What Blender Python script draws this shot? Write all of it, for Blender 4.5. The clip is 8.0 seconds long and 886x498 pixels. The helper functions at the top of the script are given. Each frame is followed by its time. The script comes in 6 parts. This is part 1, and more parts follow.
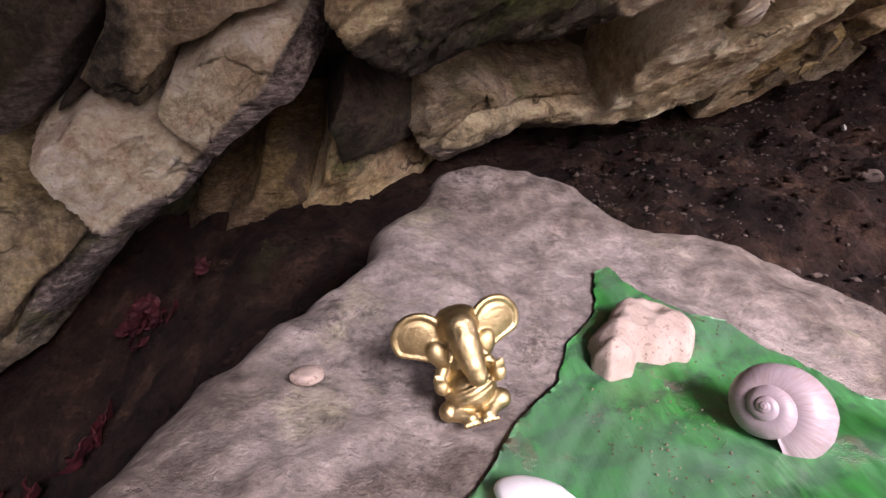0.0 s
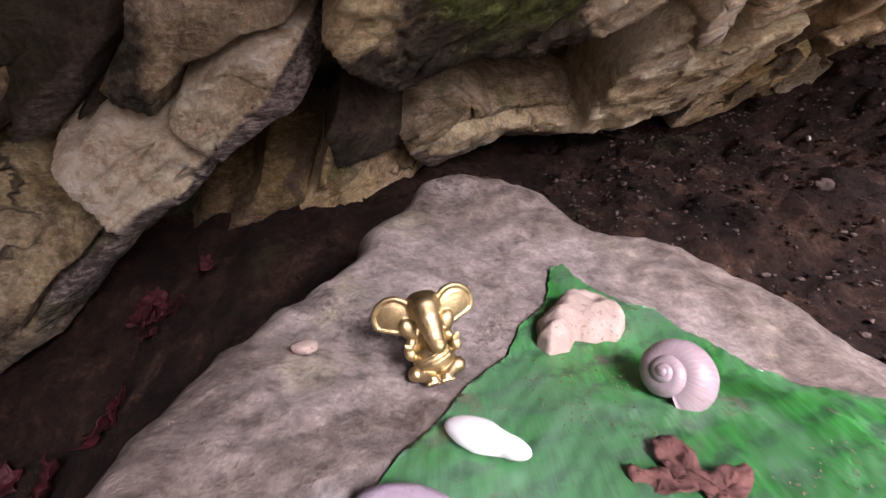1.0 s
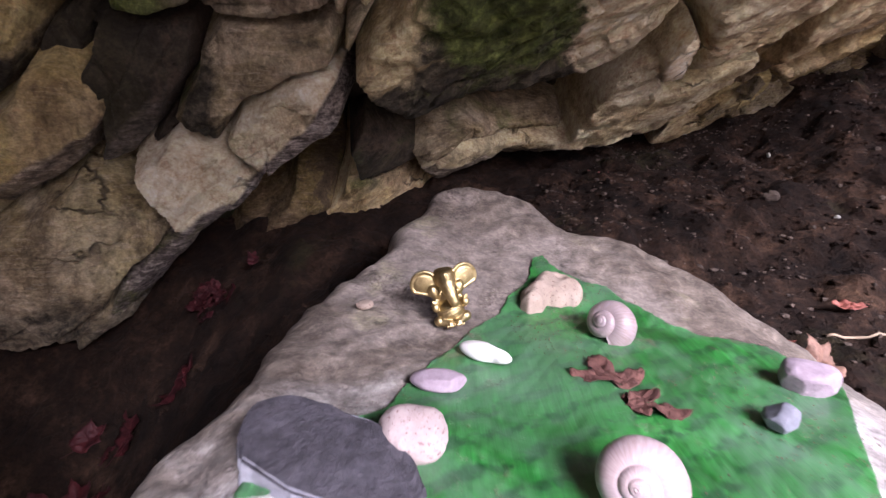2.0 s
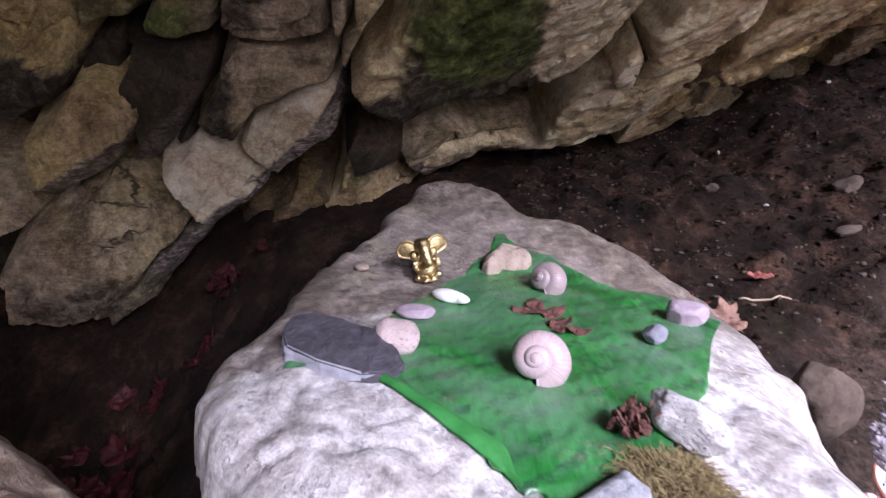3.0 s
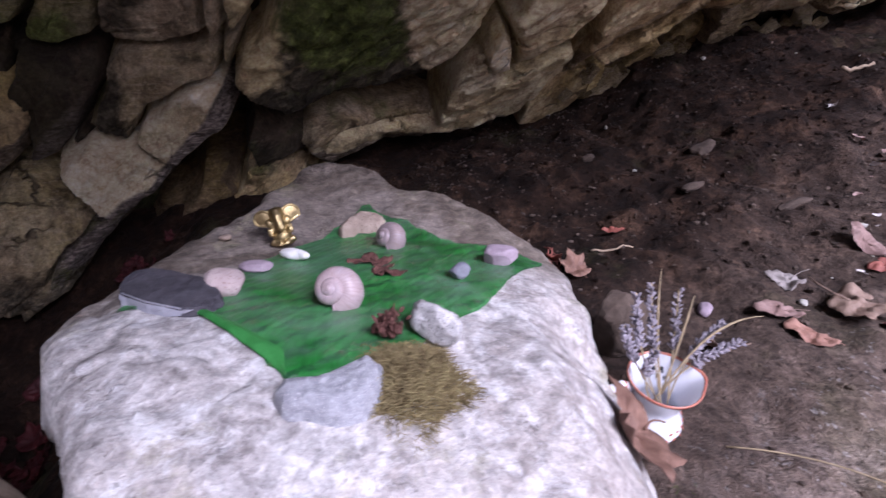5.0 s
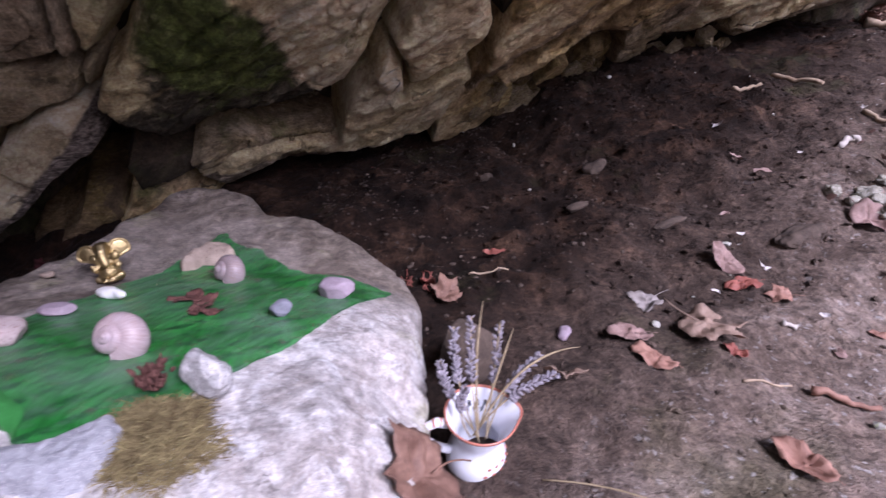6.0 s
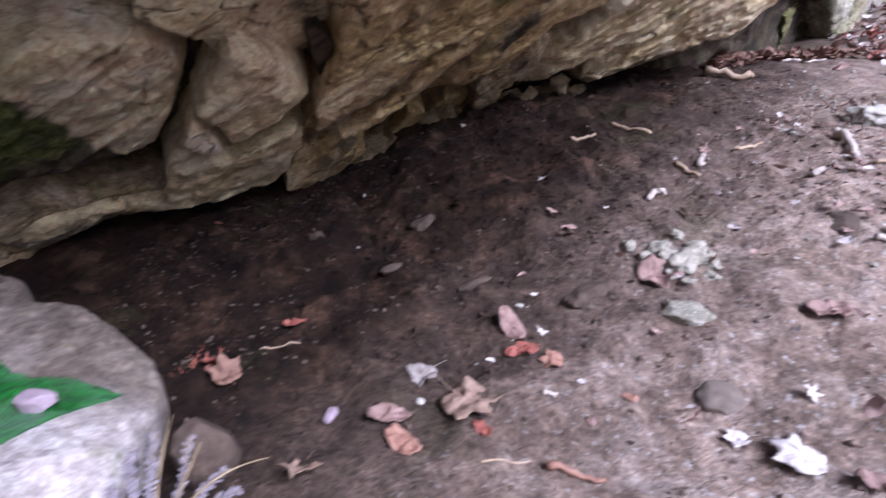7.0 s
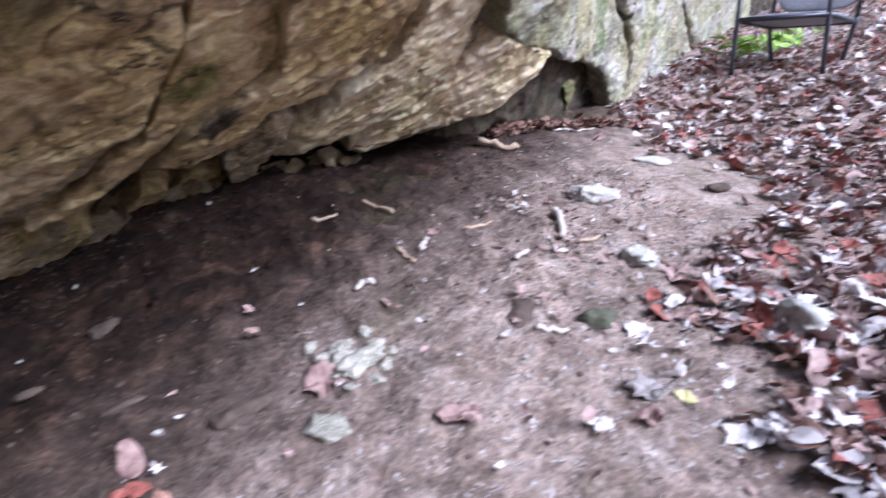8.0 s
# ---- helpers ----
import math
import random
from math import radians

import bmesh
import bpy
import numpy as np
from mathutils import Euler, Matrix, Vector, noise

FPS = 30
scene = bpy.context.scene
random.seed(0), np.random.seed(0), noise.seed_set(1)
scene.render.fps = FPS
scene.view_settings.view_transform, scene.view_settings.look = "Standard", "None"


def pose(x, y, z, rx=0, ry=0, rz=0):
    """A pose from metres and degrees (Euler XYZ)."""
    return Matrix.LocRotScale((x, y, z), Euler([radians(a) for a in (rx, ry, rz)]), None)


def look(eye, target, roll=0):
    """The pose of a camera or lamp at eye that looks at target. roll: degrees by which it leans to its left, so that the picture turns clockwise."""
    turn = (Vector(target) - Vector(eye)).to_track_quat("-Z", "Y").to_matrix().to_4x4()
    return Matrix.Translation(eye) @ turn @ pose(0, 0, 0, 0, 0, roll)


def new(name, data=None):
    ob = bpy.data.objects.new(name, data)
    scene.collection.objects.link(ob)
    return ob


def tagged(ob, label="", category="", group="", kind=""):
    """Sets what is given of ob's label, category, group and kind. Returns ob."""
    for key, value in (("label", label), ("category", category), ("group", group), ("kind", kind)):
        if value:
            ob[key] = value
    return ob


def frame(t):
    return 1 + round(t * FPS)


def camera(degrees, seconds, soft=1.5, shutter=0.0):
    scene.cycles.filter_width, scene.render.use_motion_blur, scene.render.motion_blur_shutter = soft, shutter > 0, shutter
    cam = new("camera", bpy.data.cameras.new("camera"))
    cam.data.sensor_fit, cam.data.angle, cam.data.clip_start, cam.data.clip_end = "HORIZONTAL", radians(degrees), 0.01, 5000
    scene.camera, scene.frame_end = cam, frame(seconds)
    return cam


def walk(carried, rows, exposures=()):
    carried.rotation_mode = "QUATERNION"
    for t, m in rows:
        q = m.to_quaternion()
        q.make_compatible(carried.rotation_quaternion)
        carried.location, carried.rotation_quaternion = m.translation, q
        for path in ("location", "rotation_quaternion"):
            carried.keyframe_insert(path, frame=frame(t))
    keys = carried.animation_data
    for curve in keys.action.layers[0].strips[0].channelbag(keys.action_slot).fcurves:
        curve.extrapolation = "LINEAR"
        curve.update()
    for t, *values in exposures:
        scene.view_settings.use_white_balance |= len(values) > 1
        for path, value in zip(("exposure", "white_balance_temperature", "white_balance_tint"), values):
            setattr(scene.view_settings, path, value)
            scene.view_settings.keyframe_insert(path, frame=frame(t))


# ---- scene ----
cam = camera(81.7, 8.0, soft=1.35, shutter=0.4)
PATH = [
    (0, (0.029, 0.008, 0.284), (0.021, 1.883, -0.411), -0.7),
    (0.5, (0.036, -0.008, 0.292), (0.032, 1.869, -0.399), -0.5),
    (1, (0.042, -0.043, 0.301), (0.05, 1.833, -0.39), -0.1),
    (1.2, (0.033, -0.064, 0.306), (0.04, 1.812, -0.385), 0.1),
    (2.3, (0.031, -0.217, 0.347), (0.04, 1.67, -0.315), 0.3),
    (2.5, (0.035, -0.246, 0.352), (0.059, 1.64, -0.312), 0.6),
    (3, (0.045, -0.299, 0.354), (0.081, 1.586, -0.312), -0.0),
    (3.5, (0.065, -0.34, 0.347), (0.128, 1.542, -0.329), -0.9),
    (4, (0.074, -0.371, 0.334), (0.152, 1.504, -0.358), -1.6),
    (4.5, (0.11, -0.384, 0.334), (0.224, 1.491, -0.354), -2.1),
    (5.8, (0.283, -0.399, 0.356), (0.555, 1.467, -0.312), -2.5),
    (6, (0.31, -0.394, 0.356), (0.615, 1.47, -0.302), -2.2),
    (6.5, (0.401, -0.402, 0.373), (0.79, 1.452, -0.266), -2.1),
    (7, (0.552, -0.424, 0.425), (1.076, 1.413, -0.171), -2.1),
    (7.5, (0.723, -0.471, 0.477), (1.419, 1.321, -0.074), -1.4),
    (8, (0.954, -0.535, 0.545), (1.864, 1.176, 0.05), -0.8),
]
EXPOSURES = [(0.0, 1.48, 6150, 33), (1.2, 1.43, 6050, 31), (2.5, 1.2, 5700, 27), (4.5, .4, 5450, 28), (6.0, .38, 5500, 32), (8.0, .8, 5150, 20)]
walk(cam, [(t, look(eye, target, roll)) for t, eye, target, roll in PATH], EXPOSURES)

# ---- light ----
world = bpy.data.worlds.new("sky")
scene.world = world
world.use_nodes = True
wn = world.node_tree
sky = wn.nodes.new("ShaderNodeTexSky")
sky.sky_type, sky.sun_disc = "NISHITA", False
sky.sun_elevation, sky.sun_rotation = radians(41.5), radians(150)
sky.dust_density, sky.ozone_density = 4.0, .4
wn.links.new(sky.outputs[0], wn.nodes["Background"].inputs[0])
wn.nodes["Background"].inputs[1].default_value = 0.10

sun_data = bpy.data.lights.new("sun", "SUN")
sun_data.energy, sun_data.angle, sun_data.color = 4.2, radians(27), (1.0, 0.99, 0.97)
sun = new("sun", sun_data)
sun.matrix_world = look((3.2, -5.5, 5.63), (0, 0, 0))


# ---- numbers and relief ----
def smooth(a, b, x):
    t = np.clip((x - a) / (b - a), 0, 1)
    return t * t * (3 - 2 * t)


def hash3(i, j, k, seed):
    h = (i * 374761393 + j * 668265263 + k * 2147483647 + seed * 974634777) & 0xFFFFFFFF
    h = ((h ^ (h >> 13)) * 1274126177) & 0xFFFFFFFF
    h = ((h ^ (h >> 16)) * 2246822519) & 0xFFFFFFFF
    return ((h ^ (h >> 15)) & 0xFFFFFF) / 0xFFFFFF * 2 - 1


def vnoise(p, seed=0):
    """Smooth noise in -1..1 at the points p (n x 3)."""
    p = np.asarray(p, float)
    b = np.floor(p).astype(np.int64)
    f = p - b
    f = f * f * f * (f * (f * 6 - 15) + 10)
    out = 0
    for dx in (0, 1):
        for dy in (0, 1):
            for dz in (0, 1):
                w = (f[:, 0] if dx else 1 - f[:, 0]) * (f[:, 1] if dy else 1 - f[:, 1]) * (f[:, 2] if dz else 1 - f[:, 2])
                out = out + w * hash3(b[:, 0] + dx, b[:, 1] + dy, b[:, 2] + dz, seed)
    return out


def fbm(p, scale, octaves=4, seed=0, gain=.5, ridged=False):
    p = np.asarray(p, float) * scale
    total, amp = 0, 1
    for o in range(octaves):
        n = vnoise(p, seed + o * 17)
        total = total + amp * ((1 - 2 * np.abs(n)) if ridged else n)
        p, amp = p * 2.03 + 11.3, amp * gain
    return total


def fracture(p, seed):
    """Cells of broken stone over the plane: a tilted offset for each cell, and the distance to the nearest joint."""
    b = np.floor(p).astype(np.int64)
    first, second = np.full(len(p), 9.0), np.full(len(p), 9.0)
    level = np.zeros(len(p))
    for dx in (-1, 0, 1):
        for dy in (-1, 0, 1):
            i, j = b[:, 0] + dx, b[:, 1] + dy
            o = np.zeros_like(i)
            w = p - np.stack([i + .5 + .46 * hash3(i, j, o, seed), j + .5 + .46 * hash3(i, j, o, seed + 1)], -1)
            dist = np.hypot(w[:, 0], w[:, 1])
            tilted = hash3(i, j, o, seed + 2) + .9 * (w[:, 0] * hash3(i, j, o, seed + 3) + w[:, 1] * hash3(i, j, o, seed + 4))
            near = dist < first
            second = np.where(near, first, np.minimum(second, dist))
            level = np.where(near, tilted, level)
            first = np.where(near, dist, first)
    return level, second - first


def polygon_distance(p, poly):
    """Signed distance of the points p (n x 2) to a polygon, positive inside."""
    q = np.array(poly, float)
    best, inside = np.full(len(p), 1e9), np.zeros(len(p), bool)
    for a, b in zip(q, np.roll(q, -1, 0)):
        e = b - a
        w = p - a
        t = np.clip((w @ e) / max(e @ e, 1e-12), 0, 1)
        best = np.minimum(best, np.hypot(*(w - t[:, None] * e).T))
        cross = (a[1] > p[:, 1]) != (b[1] > p[:, 1])
        with np.errstate(divide="ignore", invalid="ignore"):
            xs = a[0] + (p[:, 1] - a[1]) * e[0] / (e[1] if e[1] else 1e-12)
        inside ^= cross & (p[:, 0] < xs)
    return np.where(inside, best, -best)


def mesh_of(name, verts, faces, smooth_faces=True):
    me = bpy.data.meshes.new(name)
    verts, faces = np.asarray(verts, np.float32), np.asarray(faces, np.int32)
    k = faces.shape[1]
    me.vertices.add(len(verts))
    me.vertices.foreach_set("co", verts.ravel())
    me.loops.add(faces.size)
    me.loops.foreach_set("vertex_index", faces.ravel())
    me.polygons.add(len(faces))
    me.polygons.foreach_set("loop_start", np.arange(0, faces.size, k, dtype=np.int32))
    me.polygons.foreach_set("use_smooth", np.full(len(faces), smooth_faces))
    me.update(calc_edges=True)
    return me


def grid_faces(nx, ny, keep=None):
    i = np.arange(nx * ny).reshape(ny, nx)
    f = np.stack([i[:-1, :-1], i[:-1, 1:], i[1:, 1:], i[1:, :-1]], -1).reshape(-1, 4)
    if keep is not None:
        f = f[keep[f].all(1)]
    return f


def used_only(verts, faces):
    ids, inv = np.unique(faces, return_inverse=True)
    return verts[ids], inv.reshape(faces.shape)


def thing(name, mesh, material, label="", category="", kind="", group="", at=None):
    ob = new(name, mesh)
    if mesh is not None and material is not None:
        mesh.materials.append(material)
    if at is not None:
        ob.matrix_world = at
    return tagged(ob, label, category, group, kind)


def part(name, mesh, material, parent, label=""):
    """A mesh as a child of a thing or of a part, in its parent's coordinates. A bmesh is turned into a mesh."""
    if isinstance(mesh, bmesh.types.BMesh):
        bm, mesh = mesh, bpy.data.meshes.new(name)
        bm.normal_update()
        bm.to_mesh(mesh)
        bm.free()
    ob = new(name, mesh)
    if not mesh.materials:
        mesh.materials.append(material)
    ob.parent = parent
    return tagged(ob, label)


def mesh_from_bm(name, bm, smooth_faces=True):
    me = bpy.data.meshes.new(name)
    bm.normal_update()
    bm.to_mesh(me)
    bm.free()
    me.polygons.foreach_set("use_smooth", np.full(len(me.polygons), smooth_faces))
    return me


# ---- materials ----
class Nodes:
    """A small builder for a material's nodes."""

    def __init__(self, name):
        self.m = bpy.data.materials.new(name)
        self.m.use_nodes = True
        self.t = self.m.node_tree
        self.bsdf = self.t.nodes["Principled BSDF"]
        self.co = self.t.nodes.new("ShaderNodeTexCoord").outputs["Object"]

    def add(self, kind, **values):
        n = self.t.nodes.new("ShaderNode" + kind)
        for key, v in values.items():
            n.inputs[key.replace("_", " ")].default_value = v
        return n

    def link(self, a, b):
        self.t.links.new(a, b)

    def place(self, scale=(1, 1, 1), turn=(0, 0, 0)):
        n = self.add("Mapping", Scale=scale, Rotation=[radians(a) for a in turn])
        self.link(self.co, n.inputs["Vector"])
        return n.outputs[0]

    def noise(self, scale, detail=5, rough=.6, at=None, distort=0.0):
        n = self.add("TexNoise", Scale=scale, Detail=detail, Roughness=rough, Distortion=distort)
        self.link(self.co if at is None else at, n.inputs["Vector"])
        return n.outputs["Fac"]

    def cells(self, scale, at=None):
        n = self.add("TexVoronoi", Scale=scale)
        self.link(self.co if at is None else at, n.inputs["Vector"])
        return n.outputs["Distance"]

    def ramp(self, fac, *stops):
        n = self.t.nodes.new("ShaderNodeValToRGB")
        while len(n.color_ramp.elements) < len(stops):
            n.color_ramp.elements.new(.5)
        for e, (pos, col) in zip(n.color_ramp.elements, stops):
            e.position = pos
            e.color = (*col, 1) if isinstance(col, tuple) else (col, col, col, 1)
        self.link(fac, n.inputs[0])
        return n.outputs[0]

    def mix(self, fac, a, b, mode="MIX"):
        n = self.t.nodes.new("ShaderNodeMix")
        n.data_type, n.blend_type = "RGBA", mode
        for value, socket in ((fac, n.inputs[0]), (a, n.inputs[6]), (b, n.inputs[7])):
            if isinstance(value, bpy.types.NodeSocket):
                self.link(value, socket)
            else:
                socket.default_value = value if not isinstance(value, tuple) else (*value, 1)
        return n.outputs[2]

    def math(self, op, a, b=0.0):
        n = self.t.nodes.new("ShaderNodeMath")
        n.operation = op
        for value, socket in ((a, n.inputs[0]), (b, n.inputs[1])):
            if isinstance(value, bpy.types.NodeSocket):
                self.link(value, socket)
            else:
                socket.default_value = value
        return n.outputs[0]

    def bump(self, height, distance, strength=1.0, over=None):
        n = self.add("Bump", Strength=strength, Distance=distance)
        self.link(height, n.inputs["Height"])
        if over is not None:
            self.link(over, n.inputs["Normal"])
        return n.outputs[0]

    def done(self, colour, rough=.8, normal=None, **values):
        if isinstance(colour, bpy.types.NodeSocket):
            self.link(colour, self.bsdf.inputs["Base Color"])
        else:
            self.bsdf.inputs["Base Color"].default_value = (*colour, 1)
        if isinstance(rough, bpy.types.NodeSocket):
            self.link(rough, self.bsdf.inputs["Roughness"])
        else:
            self.bsdf.inputs["Roughness"].default_value = rough
        if normal is not None:
            self.link(normal, self.bsdf.inputs["Normal"])
        for key, v in values.items():
            self.bsdf.inputs[key.replace("_", " ")].default_value = v
        return self.m


def rock_material(name, dark, mid, light, moss=0.0, moss_colour=(.05, .075, .018), stain=.5, bump=.006, seed=0.0, ochre=.3, banding=.5, algae=.8):
    n = Nodes(name)
    shift = n.add("Mapping", Location=(seed, seed * .7, seed * 1.3))
    n.link(n.co, shift.inputs[0])
    n.co = shift.outputs[0]
    one = n.t.nodes.new("ShaderNodeObjectInfo").outputs["Random"]
    layers = n.place((3, 9, 20), (28, -24, 0))
    big, mid_n = n.noise(2.6, 5, .6, distort=.5), n.noise(8, 8, .68, distort=.9)
    strata, fine = n.noise(2.2, 8, .75, layers, .8), n.noise(170, 5, .75)
    lines = n.noise(9, 6, .7, layers, .5)
    grit = n.noise(48, 7, .75, distort=.3)
    raw_shade = n.t.nodes.new("ShaderNodeAttribute")
    raw_shade.attribute_name = "raw_shade"
    green = n.t.nodes.new("ShaderNodeAttribute")
    green.attribute_name = "moss"
    colour = n.ramp(mid_n, (.36, dark), (.47, mid), (.60, light))
    colour = n.mix(n.math("MULTIPLY", n.ramp(big, (.50, 0.0), (.58, 1.0)), ochre), colour, (.40, .27, .12))
    colour = n.mix(n.math("MULTIPLY", one, .4), colour, tuple(c * .6 for c in mid))
    film = n.ramp(n.noise(3.1, 6, .65, distort=.7), (.40, 0.0), (.58, algae))
    colour = n.mix(film, colour, (.78, .80, .44), "MULTIPLY")
    # the broken undersides are greyer and banded; their dark tone holds painted underside shade
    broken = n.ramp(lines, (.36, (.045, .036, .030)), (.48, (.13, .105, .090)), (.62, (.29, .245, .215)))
    colour = n.mix(raw_shade.outputs["Fac"], colour, broken)
    colour = n.mix(n.ramp(lines, (.53, 0.0), (.60, .7 * banding)), colour, light)
    colour = n.mix(n.ramp(strata, (.34, .85 * banding), (.41, 0.0)), colour, (.06, .048, .04))
    colour = n.mix(n.math("MULTIPLY", n.ramp(n.noise(4.5, 8, .75, distort=1.2), (.53, 0.0), (.59, 1.0)), stain * 1.3), colour, (.085, .06, .042))
    # black film that paints shade below ledges, with some algae staining
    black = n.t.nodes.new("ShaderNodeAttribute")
    black.attribute_name = "shade_stain"
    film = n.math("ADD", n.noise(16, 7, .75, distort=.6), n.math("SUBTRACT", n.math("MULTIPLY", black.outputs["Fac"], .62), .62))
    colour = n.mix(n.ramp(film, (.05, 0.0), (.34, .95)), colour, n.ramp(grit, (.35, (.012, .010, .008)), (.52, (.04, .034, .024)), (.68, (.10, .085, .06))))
    cover = n.math("ADD", n.noise(4.2, 7, .72, distort=.5), n.math("ADD", n.math("MULTIPLY", green.outputs["Fac"], .19), .13 * moss))
    green_col = n.ramp(n.noise(42, 6, .75), (.3, tuple(c * .3 for c in moss_colour)), (.52, moss_colour), (.7, tuple(c * 2.3 for c in moss_colour)))
    colour = n.mix(n.ramp(cover, (.61, 0.0), (.73, .85)), colour, green_col)
    colour = n.mix(.7, colour, n.ramp(grit, (.32, .18), (.66, .9)), "OVERLAY")
    colour = n.mix(.45, colour, n.ramp(fine, (.32, .15), (.66, .9)), "OVERLAY")
    # hair cracks that follow the bedding, here and there
    wander = n.add("Mapping", Scale=(2.6, 5, 9), Rotation=[radians(28), radians(-24), 0])
    bent = n.t.nodes.new("ShaderNodeVectorMath")
    bent.operation = "ADD"
    soft = n.add("TexNoise", Scale=7, Detail=4, Roughness=.65)
    n.link(n.co, soft.inputs["Vector"])
    scaled = n.t.nodes.new("ShaderNodeVectorMath")
    scaled.operation = "SCALE"
    scaled.inputs["Scale"].default_value = .16
    n.link(soft.outputs["Color"], scaled.inputs[0])
    n.link(n.co, bent.inputs[0])
    n.link(scaled.outputs[0], bent.inputs[1])
    n.link(bent.outputs[0], wander.inputs["Vector"])
    split = n.add("TexVoronoi", Scale=1.0)
    split.feature = "DISTANCE_TO_EDGE"
    n.link(wander.outputs[0], split.inputs["Vector"])
    crack = n.math("MULTIPLY", n.ramp(split.outputs["Distance"], (.006, 1.0), (.026, 0.0)), n.ramp(n.noise(4.5, 3, .5), (.54, 0.0), (.62, .9)))
    colour = n.mix(n.math("MULTIPLY", crack, .85), colour, (.035, .028, .024))
    height = n.math("ADD", n.math("MULTIPLY", lines, .2 + .5 * banding), n.math("ADD", n.math("MULTIPLY", grit, .6), n.math("MULTIPLY", fine, .16)))
    height = n.math("SUBTRACT", height, n.math("MULTIPLY", crack, .8))
    return n.done(colour, n.ramp(mid_n, (.3, .95), (.7, .72)), n.bump(height, bump * 3, 1.0), Specular_IOR_Level=.3)


def plain_rock(name):
    """Pale mottled limestone with pits and scratches; dust and painted shade darken its far half."""
    n = Nodes(name)
    big, mid_n, grit, fine = n.noise(5, 6, .65, distort=.3), n.noise(19, 9, .78, distort=.15), n.noise(75, 6, .75), n.noise(260, 4, .7)
    colour = n.ramp(mid_n, (.34, (.22, .197, .188)), (.47, (.38, .352, .342)), (.62, (.54, .522, .515)))
    sep = n.add("SeparateXYZ")
    n.link(n.co, sep.inputs[0])
    # browner, darker rear: dust plus overhang shade put into the colour
    far = n.ramp(n.math("ADD", n.math("SUBTRACT", sep.outputs[1], n.math("MULTIPLY", sep.outputs[0], .55)), n.math("MULTIPLY", n.math("SUBTRACT", big, .5), .5)), (.0, 0.0), (.11, .9))
    back = n.ramp(n.math("ADD", sep.outputs[1], n.math("MULTIPLY", n.math("SUBTRACT", mid_n, .5), .25)), (.06, 0.0), (.19, .9))
    far = n.math("MAXIMUM", far, back)
    colour = n.mix(far, colour, n.ramp(mid_n, (.34, (.066, .048, .034)), (.48, (.108, .081, .059)), (.64, (.165, .128, .096))))
    colour = n.mix(n.ramp(big, (.50, 0.0), (.60, .45)), colour, (.36, .31, .28))
    colour = n.mix(n.ramp(n.noise(9, 6, .7), (.58, 0.0), (.66, .45)), colour, (.32, .30, .17))
    pits = n.ramp(n.noise(90, 5, .7), (.58, 0.0), (.66, .6))
    where = n.ramp(n.noise(11, 5, .7), (.50, 0.0), (.62, 1.0))
    pits = n.math("MULTIPLY", pits, where)
    colour = n.mix(pits, colour, (.20, .165, .15))
    colour = n.mix(n.ramp(n.noise(30, 8, .78, distort=.5), (.52, 0.0), (.62, .65)), colour, n.mix(far, (.68, .67, .68), (.20, .156, .118)))
    grime = n.math("MULTIPLY", n.ramp(n.noise(70, 7, .8), (.50, 0.0), (.60, .8)), n.ramp(n.noise(7, 4, .6, distort=.4), (.50, 0.0), (.60, 1.0)))
    colour = n.mix(n.math("MULTIPLY", grime, far), colour, (.05, .036, .03))
    colour = n.mix(.6, colour, n.ramp(grit, (.32, .18), (.66, .88)), "OVERLAY")
    colour = n.mix(.3, colour, n.ramp(fine, (.32, .2), (.68, .84)), "OVERLAY")
    height = n.math("ADD", n.math("MULTIPLY", mid_n, .8), n.math("ADD", n.math("MULTIPLY", grit, .7), n.math("MULTIPLY", fine, .15)))
    height = n.math("SUBTRACT", height, n.math("MULTIPLY", pits, .5))
    return n.done(colour, .88, n.bump(height, .0045, 1.0), Specular_IOR_Level=.3)


ROCK = {
    "pale": rock_material("limestone_pale", (0.27, 0.181, 0.096), (0.56, 0.412, 0.225), (0.72, 0.568, 0.35), .2, (.15, .155, .045), .3, seed=1.3, banding=.3, algae=.65),
    "clean": rock_material("limestone_clean", (0.44, 0.328, 0.204), (0.74, 0.588, 0.39), (0.85, 0.72, 0.526), .0, (.10, .125, .03), .12, seed=9.3, ochre=.10, banding=.3, algae=.4),
    "cream": rock_material("limestone_cream", (0.46, 0.363, 0.249), (0.7, 0.578, 0.422), (0.82, 0.706, 0.544), .05, (.15, .155, .05), .15, seed=12.4, ochre=.08, banding=.1, algae=.25),
    "grey": rock_material("limestone_grey", (0.19, 0.137, 0.087), (0.42, 0.328, 0.221), (0.6, 0.5, 0.36), .15, (.085, .11, .026), .4, seed=4.1, ochre=.15, banding=.5, algae=0.6),
    "moss": rock_material("limestone_mossy", (0.11, 0.09, 0.055), (0.24, 0.2, 0.126), (0.4, 0.34, 0.235), .9, (.10, .125, .03), .6, seed=7.7),
    "brown": rock_material("limestone_brown", (0.085, 0.055, 0.03), (0.2, 0.135, 0.076), (0.36, 0.265, 0.16), .25, (.06, .06, .02), .6, seed=2.9),
    # near-black stone: algae coat, and painted shade for gaps and crevices
    "dark": rock_material("limestone_dark_gap_shade", (.012, .010, .008), (.035, .028, .022), (.085, .068, .052), .3, (.04, .048, .014), .6, seed=6.2, ochre=.05, banding=.15),
    "cliff": rock_material("limestone_cliff", (.22, .2, .17), (.42, .4, .35), (.6, .58, .54), .55, (.16, .22, .10), .4, bump=.01, seed=5.5),
}
altar_rock = plain_rock("altar_limestone")


